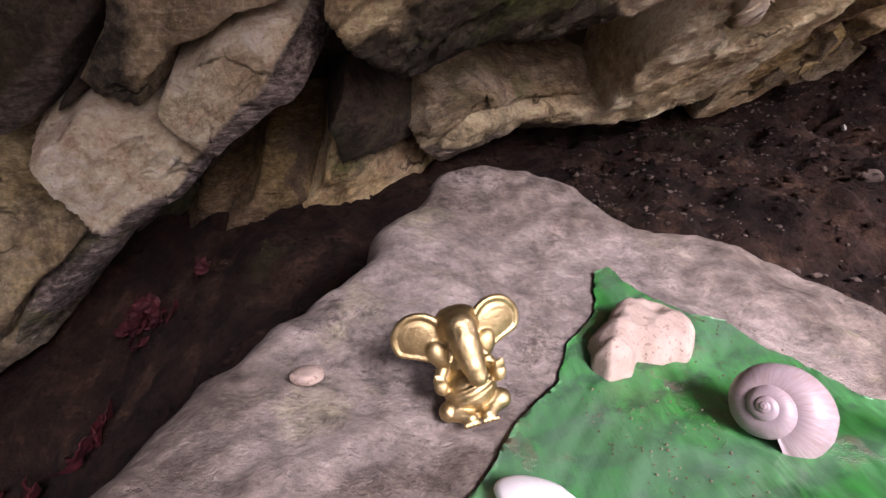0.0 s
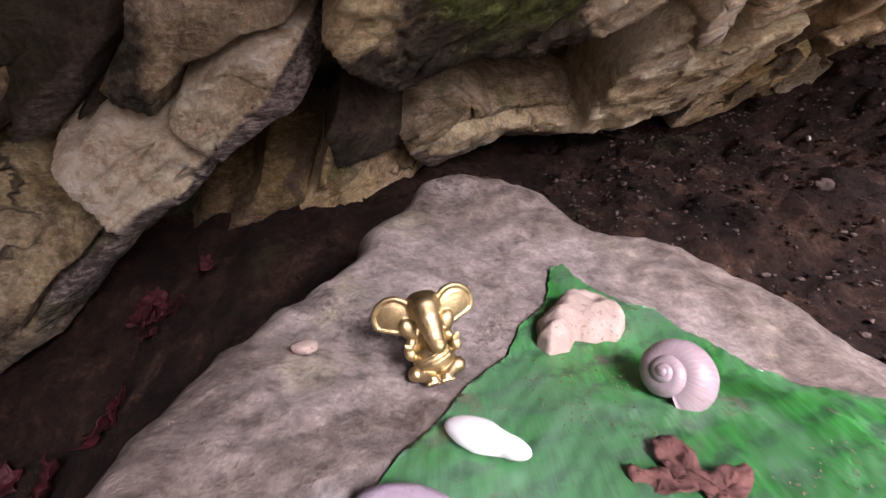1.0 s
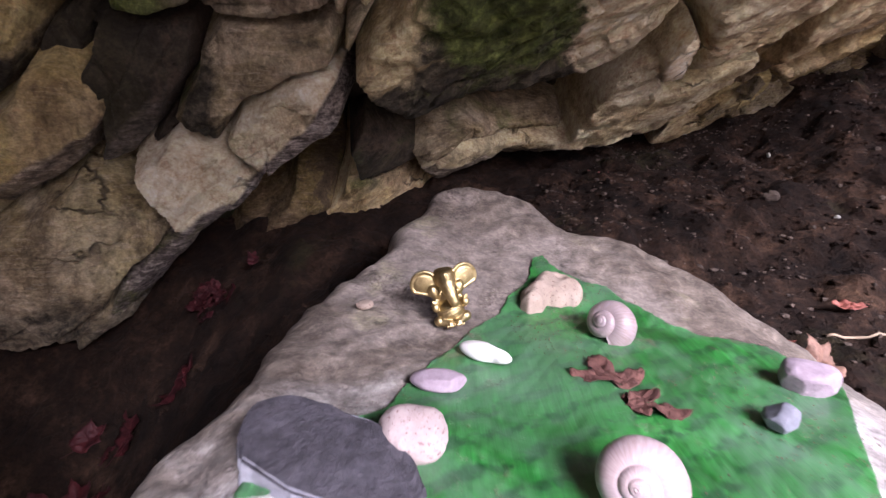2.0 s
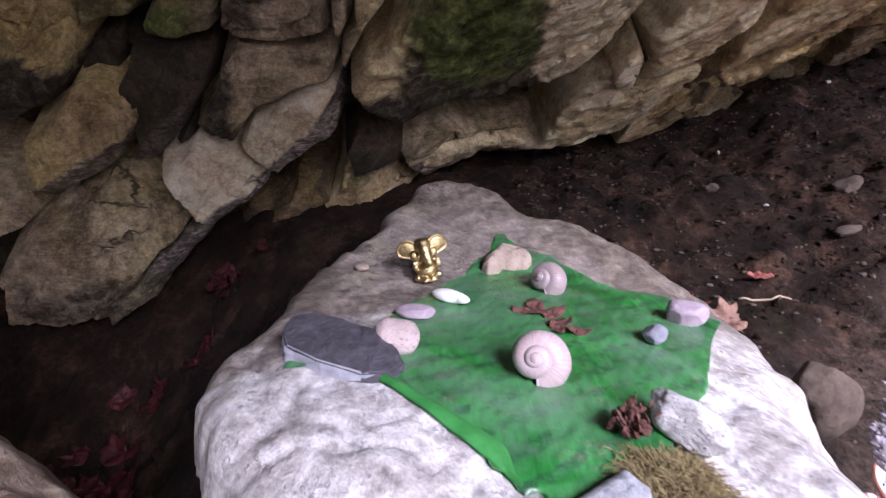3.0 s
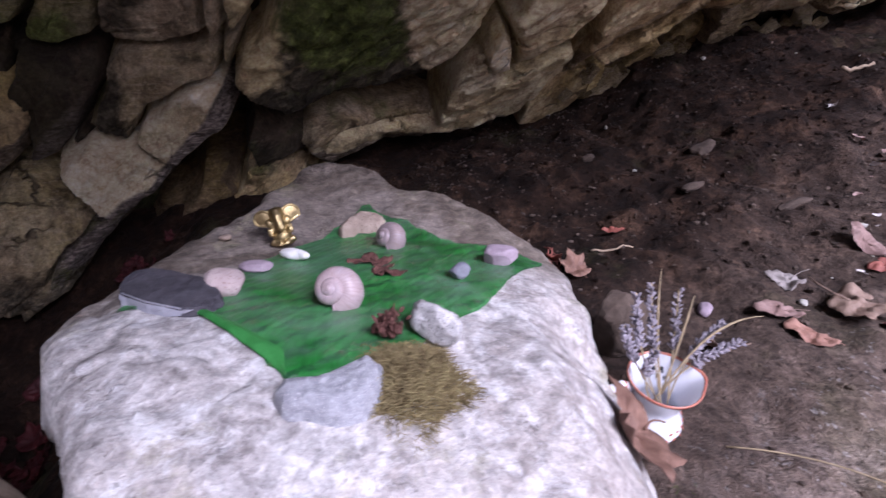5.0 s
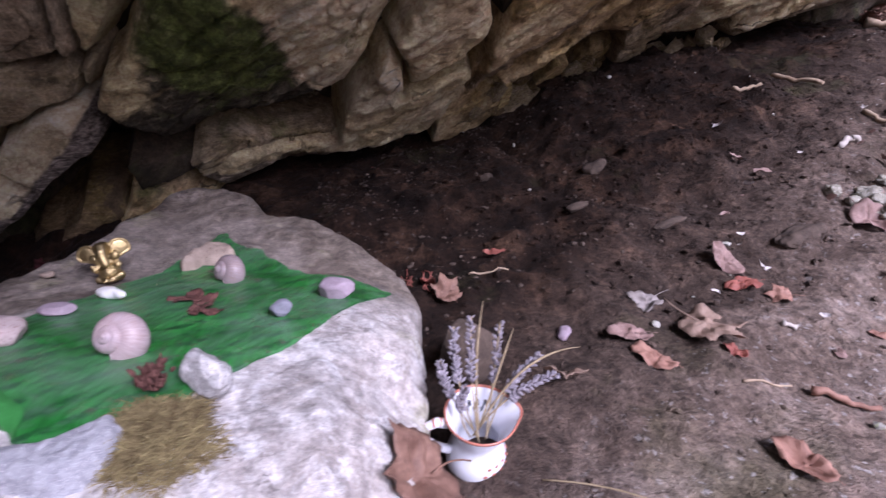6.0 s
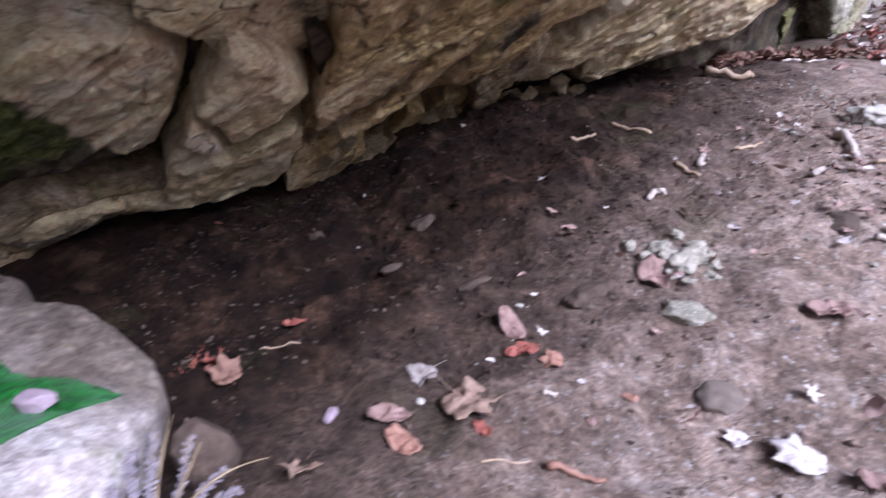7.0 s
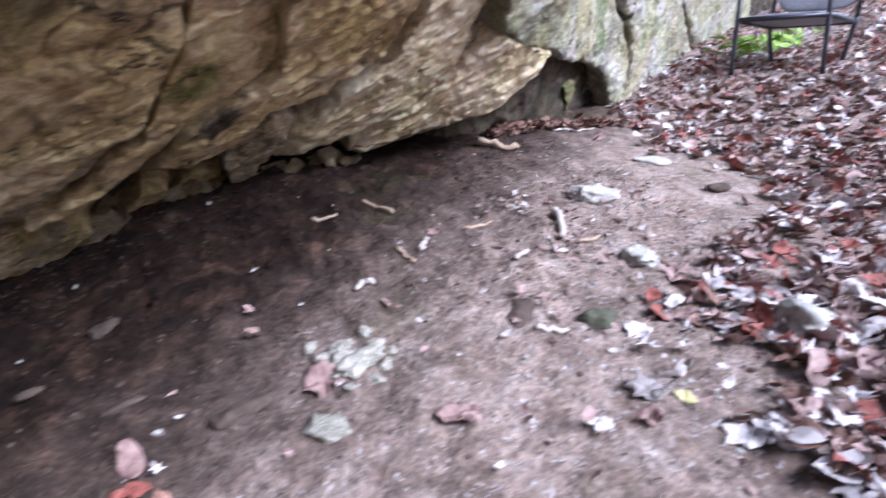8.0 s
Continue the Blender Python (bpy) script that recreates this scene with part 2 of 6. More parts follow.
def soil_material():
    n = Nodes("soil")
    big, mid_n, fine = n.noise(1.3, 4, .6), n.noise(11, 6, .7), n.noise(95, 5, .75)
    patch_n = n.noise(5, 7, .75, distort=.8)
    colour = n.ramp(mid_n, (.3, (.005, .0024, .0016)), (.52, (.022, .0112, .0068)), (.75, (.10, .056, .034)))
    # greyer, drier towards the open side; the darker rear also holds painted overhang shade
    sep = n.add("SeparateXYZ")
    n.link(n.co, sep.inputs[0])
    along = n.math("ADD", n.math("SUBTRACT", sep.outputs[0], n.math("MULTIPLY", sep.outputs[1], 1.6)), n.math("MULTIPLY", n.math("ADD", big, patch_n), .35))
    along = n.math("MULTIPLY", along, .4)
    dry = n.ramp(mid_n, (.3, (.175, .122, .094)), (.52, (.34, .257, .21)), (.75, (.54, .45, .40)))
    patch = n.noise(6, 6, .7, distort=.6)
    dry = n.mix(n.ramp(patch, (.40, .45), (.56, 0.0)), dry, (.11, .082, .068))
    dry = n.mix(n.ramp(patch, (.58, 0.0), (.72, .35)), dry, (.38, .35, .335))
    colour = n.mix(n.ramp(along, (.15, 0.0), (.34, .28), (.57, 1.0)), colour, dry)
    colour = n.mix(n.math("MULTIPLY", n.ramp(n.noise(2.4, 5, .7), (.56, 0.0), (.68, 1.0)), .35), colour, (.075, .085, .03))
    colour = n.mix(.75, colour, n.ramp(fine, (.32, .12), (.68, .9)), "OVERLAY")
    colour = n.mix(.5, colour, n.ramp(n.noise(30, 6, .75), (.35, .2), (.65, .8)), "OVERLAY")
    fleck = n.math("MULTIPLY", n.ramp(n.noise(85, 3, .6), (.62, 0.0), (.67, 1.0)), n.ramp(along, (.3, 0.0), (.6, .8)))
    colour = n.mix(fleck, colour, (.62, .59, .58))
    height = n.math("ADD", n.math("MULTIPLY", n.noise(42, 6, .75), .8), n.math("MULTIPLY", fine, .4))
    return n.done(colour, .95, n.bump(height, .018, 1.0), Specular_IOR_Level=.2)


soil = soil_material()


def plain_material(name, a, b, scale=30, rough=.6, bump=.001, spec=.4, metal=0.0, speck=None, stretch=None, **values):
    n = Nodes(name)
    at = n.place(*stretch) if stretch else None
    fac = n.noise(scale, 6, .65, at)
    colour = n.ramp(fac, (.3, a), (.7, b))
    if speck:
        colour = n.mix(n.ramp(n.noise(scale * 7, 3, .6), (.58, 0.0), (.66, 1.0)), colour, speck)
    normal = n.bump(n.math("ADD", fac, n.math("MULTIPLY", n.noise(scale * 6, 4, .7), .5)), bump, .8)
    return n.done(colour, rough, normal, Specular_IOR_Level=spec, Metallic=metal, **values)


# ---- the ground ----
def ground_height(x, y):
    """The slope's height, without its small relief."""
    slope = np.interp(x, [-.4, -.1, .3, .55, .7, .85, 1.0, 2.0, 3.4, 6.0], [.11, .12, .15, .17, .185, .27, .30, .29, .22, .17])
    rise = np.where(y > .03, slope * np.minimum(y - .03, 2.6), .1 * np.maximum(y - .03, -4))
    side = np.interp(x, [.35, .5, .8, 1.0, 2.4, 3.4, 6.2, 18], [0, -.01, -.01, 0, .14, .16, .35, 1.17]) + .17 * np.clip(x - 2.9, 0, 14)
    pit = -.30 * smooth(-.10, -.5, x) * smooth(.75, .25, y)
    # added unseen rise behind the camera, cutting light on the left
    shade_bank = .9 * smooth(1.2, -.8, x) * np.clip(-1.2 - y, 0, 3)
    return rise + side + pit + shade_bank


def ground_full(x, y):
    """The slope with its clods and hollows."""
    x, y = np.asarray(x, float), np.asarray(y, float)
    p = np.stack([x, y, np.zeros_like(x)], -1)
    rough = .35 + .65 * smooth(-.1, .5, y) * smooth(2.6, 1.2, x)
    near = 1 - smooth(4, 9, np.hypot(x - 1, y))
    h = ground_height(x, y)
    h = h + near * (.016 * fbm(p, 3.1, 3, 5) + rough * (.016 * fbm(p, 14, 3, 9) + .008 * np.maximum(fbm(p, 42, 3, 21), -.2)) + .0012 * fbm(p, 120, 2, 33))
    return h + smooth(5, 30, np.hypot(x, y)) * .5 * fbm(p, .12, 3, 2)


def axis(a, b, step, far, growth=1.16):
    mid = np.arange(a, b, step)
    out, s = [], step
    while (out[-1] if out else 0) < far:
        s *= growth
        out.append((out[-1] if out else 0) + s)
    out = np.array(out)
    return np.concatenate([a - out[::-1], mid, b - step + out])


def build_ground():
    xs, ys = axis(-.75, 2.3, .0075, 90), axis(-.45, 1.35, .0075, 90)
    gx, gy = np.meshgrid(xs, ys)
    v = np.stack([gx.ravel(), gy.ravel(), ground_full(gx.ravel(), gy.ravel())], -1)
    me = mesh_of("ground", v, grid_faces(len(xs), len(ys)))
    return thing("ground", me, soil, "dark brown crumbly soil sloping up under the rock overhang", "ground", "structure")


ground = build_ground()


# ---- the rock wall ----
# wall coordinates: u along x, v up and forwards, n out of the face
WALL_V, WALL_N = np.array([0, -.5, .866]), np.array([0, -.866, -.5])
# the first two knots curl an added, unseen left end forward as a light block
KNOT_U = [-3, -1.5, -.98, -.78, -.5, -.3, -.1, .15, .35, .65, 1.1, 1.75, 2.2, 2.6, 3.0, 3.34, 4.9, 7, 12]
KNOT_N = [3.2, 1.3, -.2, -.54, -.555, -.60, -.60, -.66, -.715, -.83, -1.0, -1.19, -1.27, -1.52, -1.80, -1.93, -2.75, -3.9, -6]
KNOT_G = [-.3, -.4, -.55, -.58, -.58, -.35, -.1, .55, .52, .55, .65, .35, .1, -.3, -.3, -.35, -.4, -.4, -.4]


def wall_depth(u, v):
    """How far the face stands out, as a smooth sheet."""
    lean = np.interp(u, KNOT_U, KNOT_G)
    edge = np.interp(u, [.1, .7, 1.6, 2.4], [.40, .55, .64, .64])
    # unseen lip above, added; its reach is set to shade left and rear
    over = np.interp(u, [-1, 0, .4, .9, 1.7], [1.4, 1.3, .75, .46, .55])
    shade_roof = np.interp(u, [-.5, 1.6, 2.6, 3.2], [1.1, 1.0, .3, -.2])
    return np.interp(u, KNOT_U, KNOT_N) + lean * np.minimum(v, edge) + shade_roof * np.clip(v - edge, 0, over) - .5 * np.maximum(v - edge - over, 0)


def wall_point(u, v, n):
    return np.stack([u, WALL_V[1] * v + WALL_N[1] * n, WALL_V[2] * v + WALL_N[2] * n], -1)


def build_wall():
    us = np.concatenate([np.arange(-3, -.7, .06), np.arange(-.7, 2.4, .012), np.arange(2.4, 9, .06)])
    vs = np.concatenate([np.arange(-1.5, -.6, .06), np.arange(-.6, .5, .012), np.arange(.5, 3.4, .05)])
    gu, gv = np.meshgrid(us, vs)
    u, v = gu.ravel(), gv.ravel()
    n = wall_depth(u, v) - .13
    hollow = smooth(-.5, -.3, u) * smooth(.35, .1, u) * smooth(-.05, -.2, v)
    n = n - .16 * hollow
    q = wall_point(u, v, n)
    n = n + .03 * fbm(q, 5, 4, 3) + .05 * smooth(.42, .7, v) * fbm(q, 1.2, 3, 8) + .012 * fbm(q, 22, 3, 4)
    me = mesh_of("wall_rock", wall_point(u, v, n), grid_faces(len(us), len(vs)))
    # dark stone puts the shade of the gaps into the colour
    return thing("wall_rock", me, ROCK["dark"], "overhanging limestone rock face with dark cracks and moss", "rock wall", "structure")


wall = build_wall()
block_count = 0


def block(poly, off, creases, look="pale", r=.004, moss=(), shade_stain=(), under=0.0, broken=1.0, gap=.005, ragged=1.0):
    """One block of the face: an outline in wall coordinates, its stand-off, its creases, its stone, its rounded rim,
    its green film and its black film of painted shade and algae.
    """
    global block_count
    block_count += 1
    rng = np.random.RandomState(block_count * 7)
    q = np.array(poly)
    size = float(np.sqrt(np.ptp(q[:, 0]) * np.ptp(q[:, 1])))
    step = max(.0026, size / 120)
    margin = r + .022 + .02 * size
    us = np.arange(q[:, 0].min() - margin, q[:, 0].max() + margin, step)
    vs = np.arange(q[:, 1].min() - margin, q[:, 1].max() + margin, step)
    gu, gv = np.meshgrid(us, vs)
    u, v = gu.ravel(), gv.ravel()
    centre = q.mean(0)
    p = np.stack([u, v, np.full_like(u, block_count * 3.7)], -1)
    wob = ragged * min(.011, .03 * size)
    wu, wv = wob * fbm(p, 14, 4, 50), wob * fbm(p, 14, 4, 60)
    d = polygon_distance(np.stack([u + wu, v + wv], -1), poly)
    n = wall_depth(u, v) + off
    tilt = rng.uniform(-.1, .1, 2)
    n = n + tilt[0] * (u - centre[0]) + tilt[1] * (v - centre[1])
    first = None
    for u1, v1, u2, v2, k in creases:
        if u2 < u1:
            u1, v1, u2, v2 = u2, v2, u1, v1
        length = math.hypot(u2 - u1, v2 - v1)
        below = ((u - u1 + 1.5 * wu) * (v2 - v1) - (v - v1 + 1.5 * wv) * (u2 - u1)) / length
        first = below if first is None else first
        n = n - k * np.where(below > .006, below - .003, np.maximum(below + .006, 0) ** 2 / .048)
    # chipped planes
    for _ in range(3):
        a = rng.uniform(0, 2 * math.pi)
        way = np.array([math.cos(a), math.sin(a)])
        reach = ((q - centre) @ way).max() * rng.uniform(.6, .95)
        over = (u - centre[0]) * way[0] + (v - centre[1]) * way[1] - reach + 1.2 * wu
        n = n - rng.uniform(.4, 1.1) * np.maximum(over, 0)
    # bedding that climbs to the right, and rough grain
    c, s = math.cos(radians(33)), math.sin(radians(33))
    bed = np.stack([(u * c + v * s) * 5, (v * c - u * s) * 26, n * 12], -1)
    amp = min(1.0, .25 + size * 2.2)
    n = n + amp * (.006 * fbm(bed, 1.0, 4, 70, .55, True) + (.003 + .005 * (broken > .7)) * fbm(p, 9, 2, 80) + .0035 * fbm(p, 38, 3, 90) + .0012 * fbm(p, 130, 2, 95))
    cell, joint = fracture(np.stack([(u * c + v * s) * 9 + 6 * wu, (v * c - u * s) * 22 + 9 * wv], -1), block_count)
    n = n + broken * amp * (.0085 * cell - .012 * smooth(.06, .0, joint))
    cell, joint = fracture(np.stack([(u * c + v * s) * 34 + 9 * wu, (v * c - u * s) * 62 + 12 * wv], -1), block_count + 500)
    n = n + broken * amp * (.0018 * cell - .002 * smooth(.1, .0, joint))
    vein = np.abs(fbm(bed, .33, 3, 110)) + .25 * np.maximum(fbm(p, 5, 2, 120), 0)
    n = n - amp * .012 * smooth(.045, .0, vein)
    d = d - gap - .004 * min(1, size * 3)
    e = np.clip(d / r, 0, 1)
    n = n - .7 * r * (1 - np.sqrt(1 - (1 - e) ** 2)) - 8.0 * np.maximum(-d, 0)
    green = np.zeros_like(u)
    for strength, outline in moss:
        green = np.maximum(green, strength * smooth(-.03, .03, polygon_distance(np.stack([u + 2 * wu, v + 2 * wv], -1), outline)))
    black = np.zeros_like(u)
    for strength, outline in shade_stain:
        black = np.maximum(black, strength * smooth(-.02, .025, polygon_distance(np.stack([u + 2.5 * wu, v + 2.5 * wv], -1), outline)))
    # banded stone with painted shade, laid on below the first crease
    raw_shade = np.zeros_like(u) if first is None else under * smooth(-.002, .004, first)
    faces = grid_faces(len(us), len(vs), d > -margin)
    ids, inv = np.unique(faces, return_inverse=True)
    me = mesh_of("rock_block", wall_point(u, v, n)[ids], inv.reshape(faces.shape))
    for key, values in (("moss", green), ("raw_shade", raw_shade), ("shade_stain", black)):
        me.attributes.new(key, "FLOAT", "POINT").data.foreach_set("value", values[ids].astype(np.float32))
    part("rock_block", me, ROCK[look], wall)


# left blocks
block([(-0.566, 0.216), (-0.458, 0.209), (-0.453, 0.138), (-0.458, 0.102), (-0.479, 0.068), (-0.492, 0.043), (-0.524, 0.008), (-0.568, -0.008), (-0.656, -0.028)], 0.0, [(-0.597, 0.068, -0.475, 0.073, 0.5)], look='pale', under=0.5, shade_stain=[(0.95, [(-0.62, 0.069), (-0.475, 0.073), (-0.524, 0.003), (-0.656, -0.028)])])
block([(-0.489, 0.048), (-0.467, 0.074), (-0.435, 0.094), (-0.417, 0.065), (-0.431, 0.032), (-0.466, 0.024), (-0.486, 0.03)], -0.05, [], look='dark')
block([(-0.43, 0.209), (-0.336, 0.209), (-0.354, 0.144), (-0.39, 0.106), (-0.422, 0.107), (-0.456, 0.093), (-0.458, 0.128)], -0.02, [], look='moss', shade_stain=[(0.5, [(-0.43, 0.209), (-0.336, 0.209), (-0.354, 0.144), (-0.39, 0.106), (-0.422, 0.107), (-0.456, 0.093), (-0.458, 0.128)])])
block([(-0.323, 0.213), (-0.236, 0.218), (-0.256, 0.129), (-0.272, 0.093), (-0.313, 0.083), (-0.381, 0.089), (-0.379, 0.108), (-0.347, 0.143)], -0.005, [], look='moss', moss=[(1.0, [(-0.371, 0.116), (-0.311, 0.12), (-0.313, 0.084), (-0.38, 0.087)])])
block([(-0.427, 0.071), (-0.396, 0.075), (-0.324, 0.07), (-0.285, 0.076), (-0.287, 0.041), (-0.303, -0.0), (-0.341, -0.029), (-0.36, -0.056), (-0.394, -0.078), (-0.441, -0.085), (-0.439, -0.064), (-0.426, -0.048), (-0.424, -0.02), (-0.436, 0.024), (-0.417, 0.038), (-0.408, 0.064)], -0.03, [(-0.434, -0.065, -0.298, 0.025, 0.6)], look='dark', under=0.3)
block([(-0.229, 0.217), (-0.081, 0.229), (-0.106, 0.108), (-0.101, 0.09), (-0.169, 0.081), (-0.246, 0.083), (-0.265, 0.098)], -0.01, [], look='grey', shade_stain=[(0.7, [(-0.229, 0.217), (-0.136, 0.224), (-0.211, 0.084), (-0.265, 0.098)])])
block([(-0.335, -0.032), (-0.298, 0.005), (-0.275, 0.056), (-0.245, 0.076), (-0.171, 0.075), (-0.104, 0.082), (-0.095, 0.054), (-0.103, 0.018), (-0.159, 0.007), (-0.224, -0.011), (-0.256, -0.038), (-0.273, -0.068), (-0.318, -0.056)], -0.012, [(-0.32, -0.031, -0.103, 0.03, 0.35)], look='grey', broken=0.4, moss=[(0.5, [(-0.302, 0.042), (-0.247, 0.05), (-0.268, -0.018), (-0.32, -0.031)])], shade_stain=[(1.0, [(-0.335, -0.032), (-0.298, 0.005), (-0.273, 0.062), (-0.24, 0.07), (-0.264, -0.0), (-0.273, -0.063), (-0.318, -0.056)]), (0.5, [(-0.245, 0.076), (-0.104, 0.082), (-0.113, 0.061), (-0.237, 0.054)])])
block([(-0.078, 0.233), (-0.055, 0.235), (-0.072, 0.126), (-0.084, 0.091), (-0.098, 0.102), (-0.098, 0.133)], 0.0, [], look='grey')
block([(-0.049, 0.236), (0.058, 0.256), (0.002, 0.17), (-0.02, 0.141), (-0.049, 0.105), (-0.066, 0.101), (-0.068, 0.134)], 0.0, [], look='clean', shade_stain=[(0.6, [(-0.068, 0.134), (-0.02, 0.141), (-0.049, 0.105), (-0.066, 0.101)])])
block([(-0.09, 0.075), (-0.072, 0.086), (-0.057, 0.088), (-0.071, 0.063), (-0.09, 0.029), (-0.098, 0.047)], -0.02, [], look='grey')
block([(-0.566, -0.022), (-0.501, 0.012), (-0.486, 0.043), (-0.461, 0.049), (-0.434, 0.041), (-0.422, 0.017), (-0.414, -0.011), (-0.418, -0.033), (-0.432, -0.053), (-0.446, -0.076), (-0.477, -0.094), (-0.523, -0.105), (-0.567, -0.132), (-0.572, -0.102), (-0.571, -0.062)], 0.0, [(-0.518, -0.064, -0.414, -0.016, 1.1)], look='pale', under=0.8, broken=0.4, shade_stain=[(0.7, [(-0.571, -0.062), (-0.555, -0.098), (-0.446, -0.076), (-0.478, -0.098), (-0.567, -0.132)])])
block([(-0.686, -0.066), (-0.615, -0.082), (-0.598, -0.108), (-0.591, -0.148), (-0.615, -0.16), (-0.731, -0.186)], -0.03, [], look='grey')
block([(-0.656, -0.195), (-0.619, -0.168), (-0.564, -0.132), (-0.48, -0.106), (-0.442, -0.12), (-0.402, -0.144), (-0.378, -0.181), (-0.376, -0.194), (-0.41, -0.207), (-0.444, -0.234), (-0.462, -0.259), (-0.437, -0.299), (-0.46, -0.303), (-0.498, -0.307), (-0.584, -0.311), (-0.687, -0.313)], 0.0, [(-0.468, -0.264, -0.375, -0.187, 0.8), (-0.622, -0.197, -0.455, -0.208, 0.35)], look='grey', under=0.6, broken=0.55, moss=[(0.7, [(-0.453, -0.146), (-0.41, -0.154), (-0.41, -0.191), (-0.447, -0.207)]), (0.5, [(-0.543, -0.143), (-0.465, -0.13), (-0.467, -0.172), (-0.535, -0.177)])], shade_stain=[(0.6, [(-0.639, -0.196), (-0.458, -0.221), (-0.437, -0.299), (-0.584, -0.311), (-0.678, -0.314)])])
block([(-0.481, -0.128), (-0.438, -0.133), (-0.429, -0.159), (-0.424, -0.18), (-0.472, -0.146)], -0.06, [], look='dark')
block([(-0.385, -0.081), (-0.355, -0.049), (-0.333, -0.06), (-0.349, -0.066), (-0.375, -0.076)], -0.03, [], look='dark')
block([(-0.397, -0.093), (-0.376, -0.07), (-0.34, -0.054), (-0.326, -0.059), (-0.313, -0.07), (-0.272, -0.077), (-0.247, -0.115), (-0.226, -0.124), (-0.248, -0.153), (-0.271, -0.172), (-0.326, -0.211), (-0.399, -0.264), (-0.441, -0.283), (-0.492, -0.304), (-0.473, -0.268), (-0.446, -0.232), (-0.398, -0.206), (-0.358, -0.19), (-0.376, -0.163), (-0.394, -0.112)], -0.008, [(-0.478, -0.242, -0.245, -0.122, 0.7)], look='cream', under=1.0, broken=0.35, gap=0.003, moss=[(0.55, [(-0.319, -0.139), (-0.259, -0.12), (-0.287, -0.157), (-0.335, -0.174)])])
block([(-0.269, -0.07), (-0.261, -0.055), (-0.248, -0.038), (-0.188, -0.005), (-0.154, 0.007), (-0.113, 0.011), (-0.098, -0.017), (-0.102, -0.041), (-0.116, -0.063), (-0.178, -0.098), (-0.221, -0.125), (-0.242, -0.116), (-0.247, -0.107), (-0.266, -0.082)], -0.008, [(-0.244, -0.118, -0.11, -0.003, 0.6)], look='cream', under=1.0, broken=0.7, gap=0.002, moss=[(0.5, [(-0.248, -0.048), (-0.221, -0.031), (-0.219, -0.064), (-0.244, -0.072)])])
block([(-0.399, -0.358), (-0.352, -0.319), (-0.333, -0.3), (-0.289, -0.285), (-0.256, -0.264), (-0.223, -0.217), (-0.173, -0.211), (-0.142, -0.226), (-0.159, -0.282), (-0.197, -0.338), (-0.224, -0.401), (-0.25, -0.453), (-0.321, -0.428)], -0.12, [], look='brown', broken=0.35, ragged=0.5)
block([(-0.26, -0.404), (-0.23, -0.353), (-0.203, -0.311), (-0.15, -0.246), (-0.129, -0.184), (-0.105, -0.168), (-0.082, -0.206), (-0.04, -0.232), (-0.008, -0.253), (0.043, -0.363), (0.012, -0.408), (-0.014, -0.434), (-0.056, -0.425), (-0.083, -0.439), (-0.116, -0.499), (-0.201, -0.476)], -0.1, [(-0.141, -0.214, 0.005, -0.302, 0.3)], look='pale', broken=0.3, ragged=0.5, gap=0.001, shade_stain=[(0.55, [(-0.129, -0.184), (-0.105, -0.168), (-0.008, -0.253), (-0.011, -0.279), (-0.135, -0.22)])])
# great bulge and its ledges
block([(-0.075, 0.025), (-0.061, 0.054), (-0.019, 0.11), (0.026, 0.178), (0.078, 0.263), (0.373, 0.246), (0.398, 0.156), (0.383, 0.084), (0.366, 0.042), (0.328, -0.009), (0.281, -0.078), (0.254, -0.154), (0.19, -0.137), (0.119, -0.113), (0.056, -0.083), (0.005, -0.093), (-0.034, -0.087), (-0.06, -0.032)], 0.012, [(-0.072, -0.022, 0.226, -0.051, 0.9), (-0.075, 0.017, -0.014, 0.059, 0.3)], look='clean', under=0.5, broken=0.45, r=0.02, gap=0.003, moss=[(1.0, [(0.008, 0.135), (0.078, 0.229), (0.173, 0.236), (0.204, 0.085), (0.194, -0.011), (0.086, 0.014), (0.016, 0.058)]), (0.8, [(0.207, 0.254), (0.282, 0.244), (0.266, 0.18), (0.235, 0.176)])], shade_stain=[(1.0, [(-0.063, -0.021), (-0.013, 0.019), (0.024, 0.038), (0.214, 0.017), (0.256, -0.155), (0.12, -0.117), (0.005, -0.095), (-0.043, -0.086)]), (0.75, [(0.026, 0.178), (0.078, 0.257), (0.168, 0.266), (0.211, 0.058), (0.218, -0.035), (-0.012, 0.029), (0.002, 0.108)])])
block([(-0.023, -0.186), (0.009, -0.16), (0.066, -0.152), (0.126, -0.183), (0.205, -0.213), (0.275, -0.225), (0.298, -0.283), (0.216, -0.278), (0.13, -0.264), (0.046, -0.215), (0.006, -0.201)], -0.045, [(-0.003, -0.178, 0.283, -0.248, 0.4)], look='grey', gap=0.002, broken=1.0)
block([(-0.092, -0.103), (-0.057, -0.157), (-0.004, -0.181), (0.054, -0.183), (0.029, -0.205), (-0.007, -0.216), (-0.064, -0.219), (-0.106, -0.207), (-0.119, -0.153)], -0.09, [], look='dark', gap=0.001)
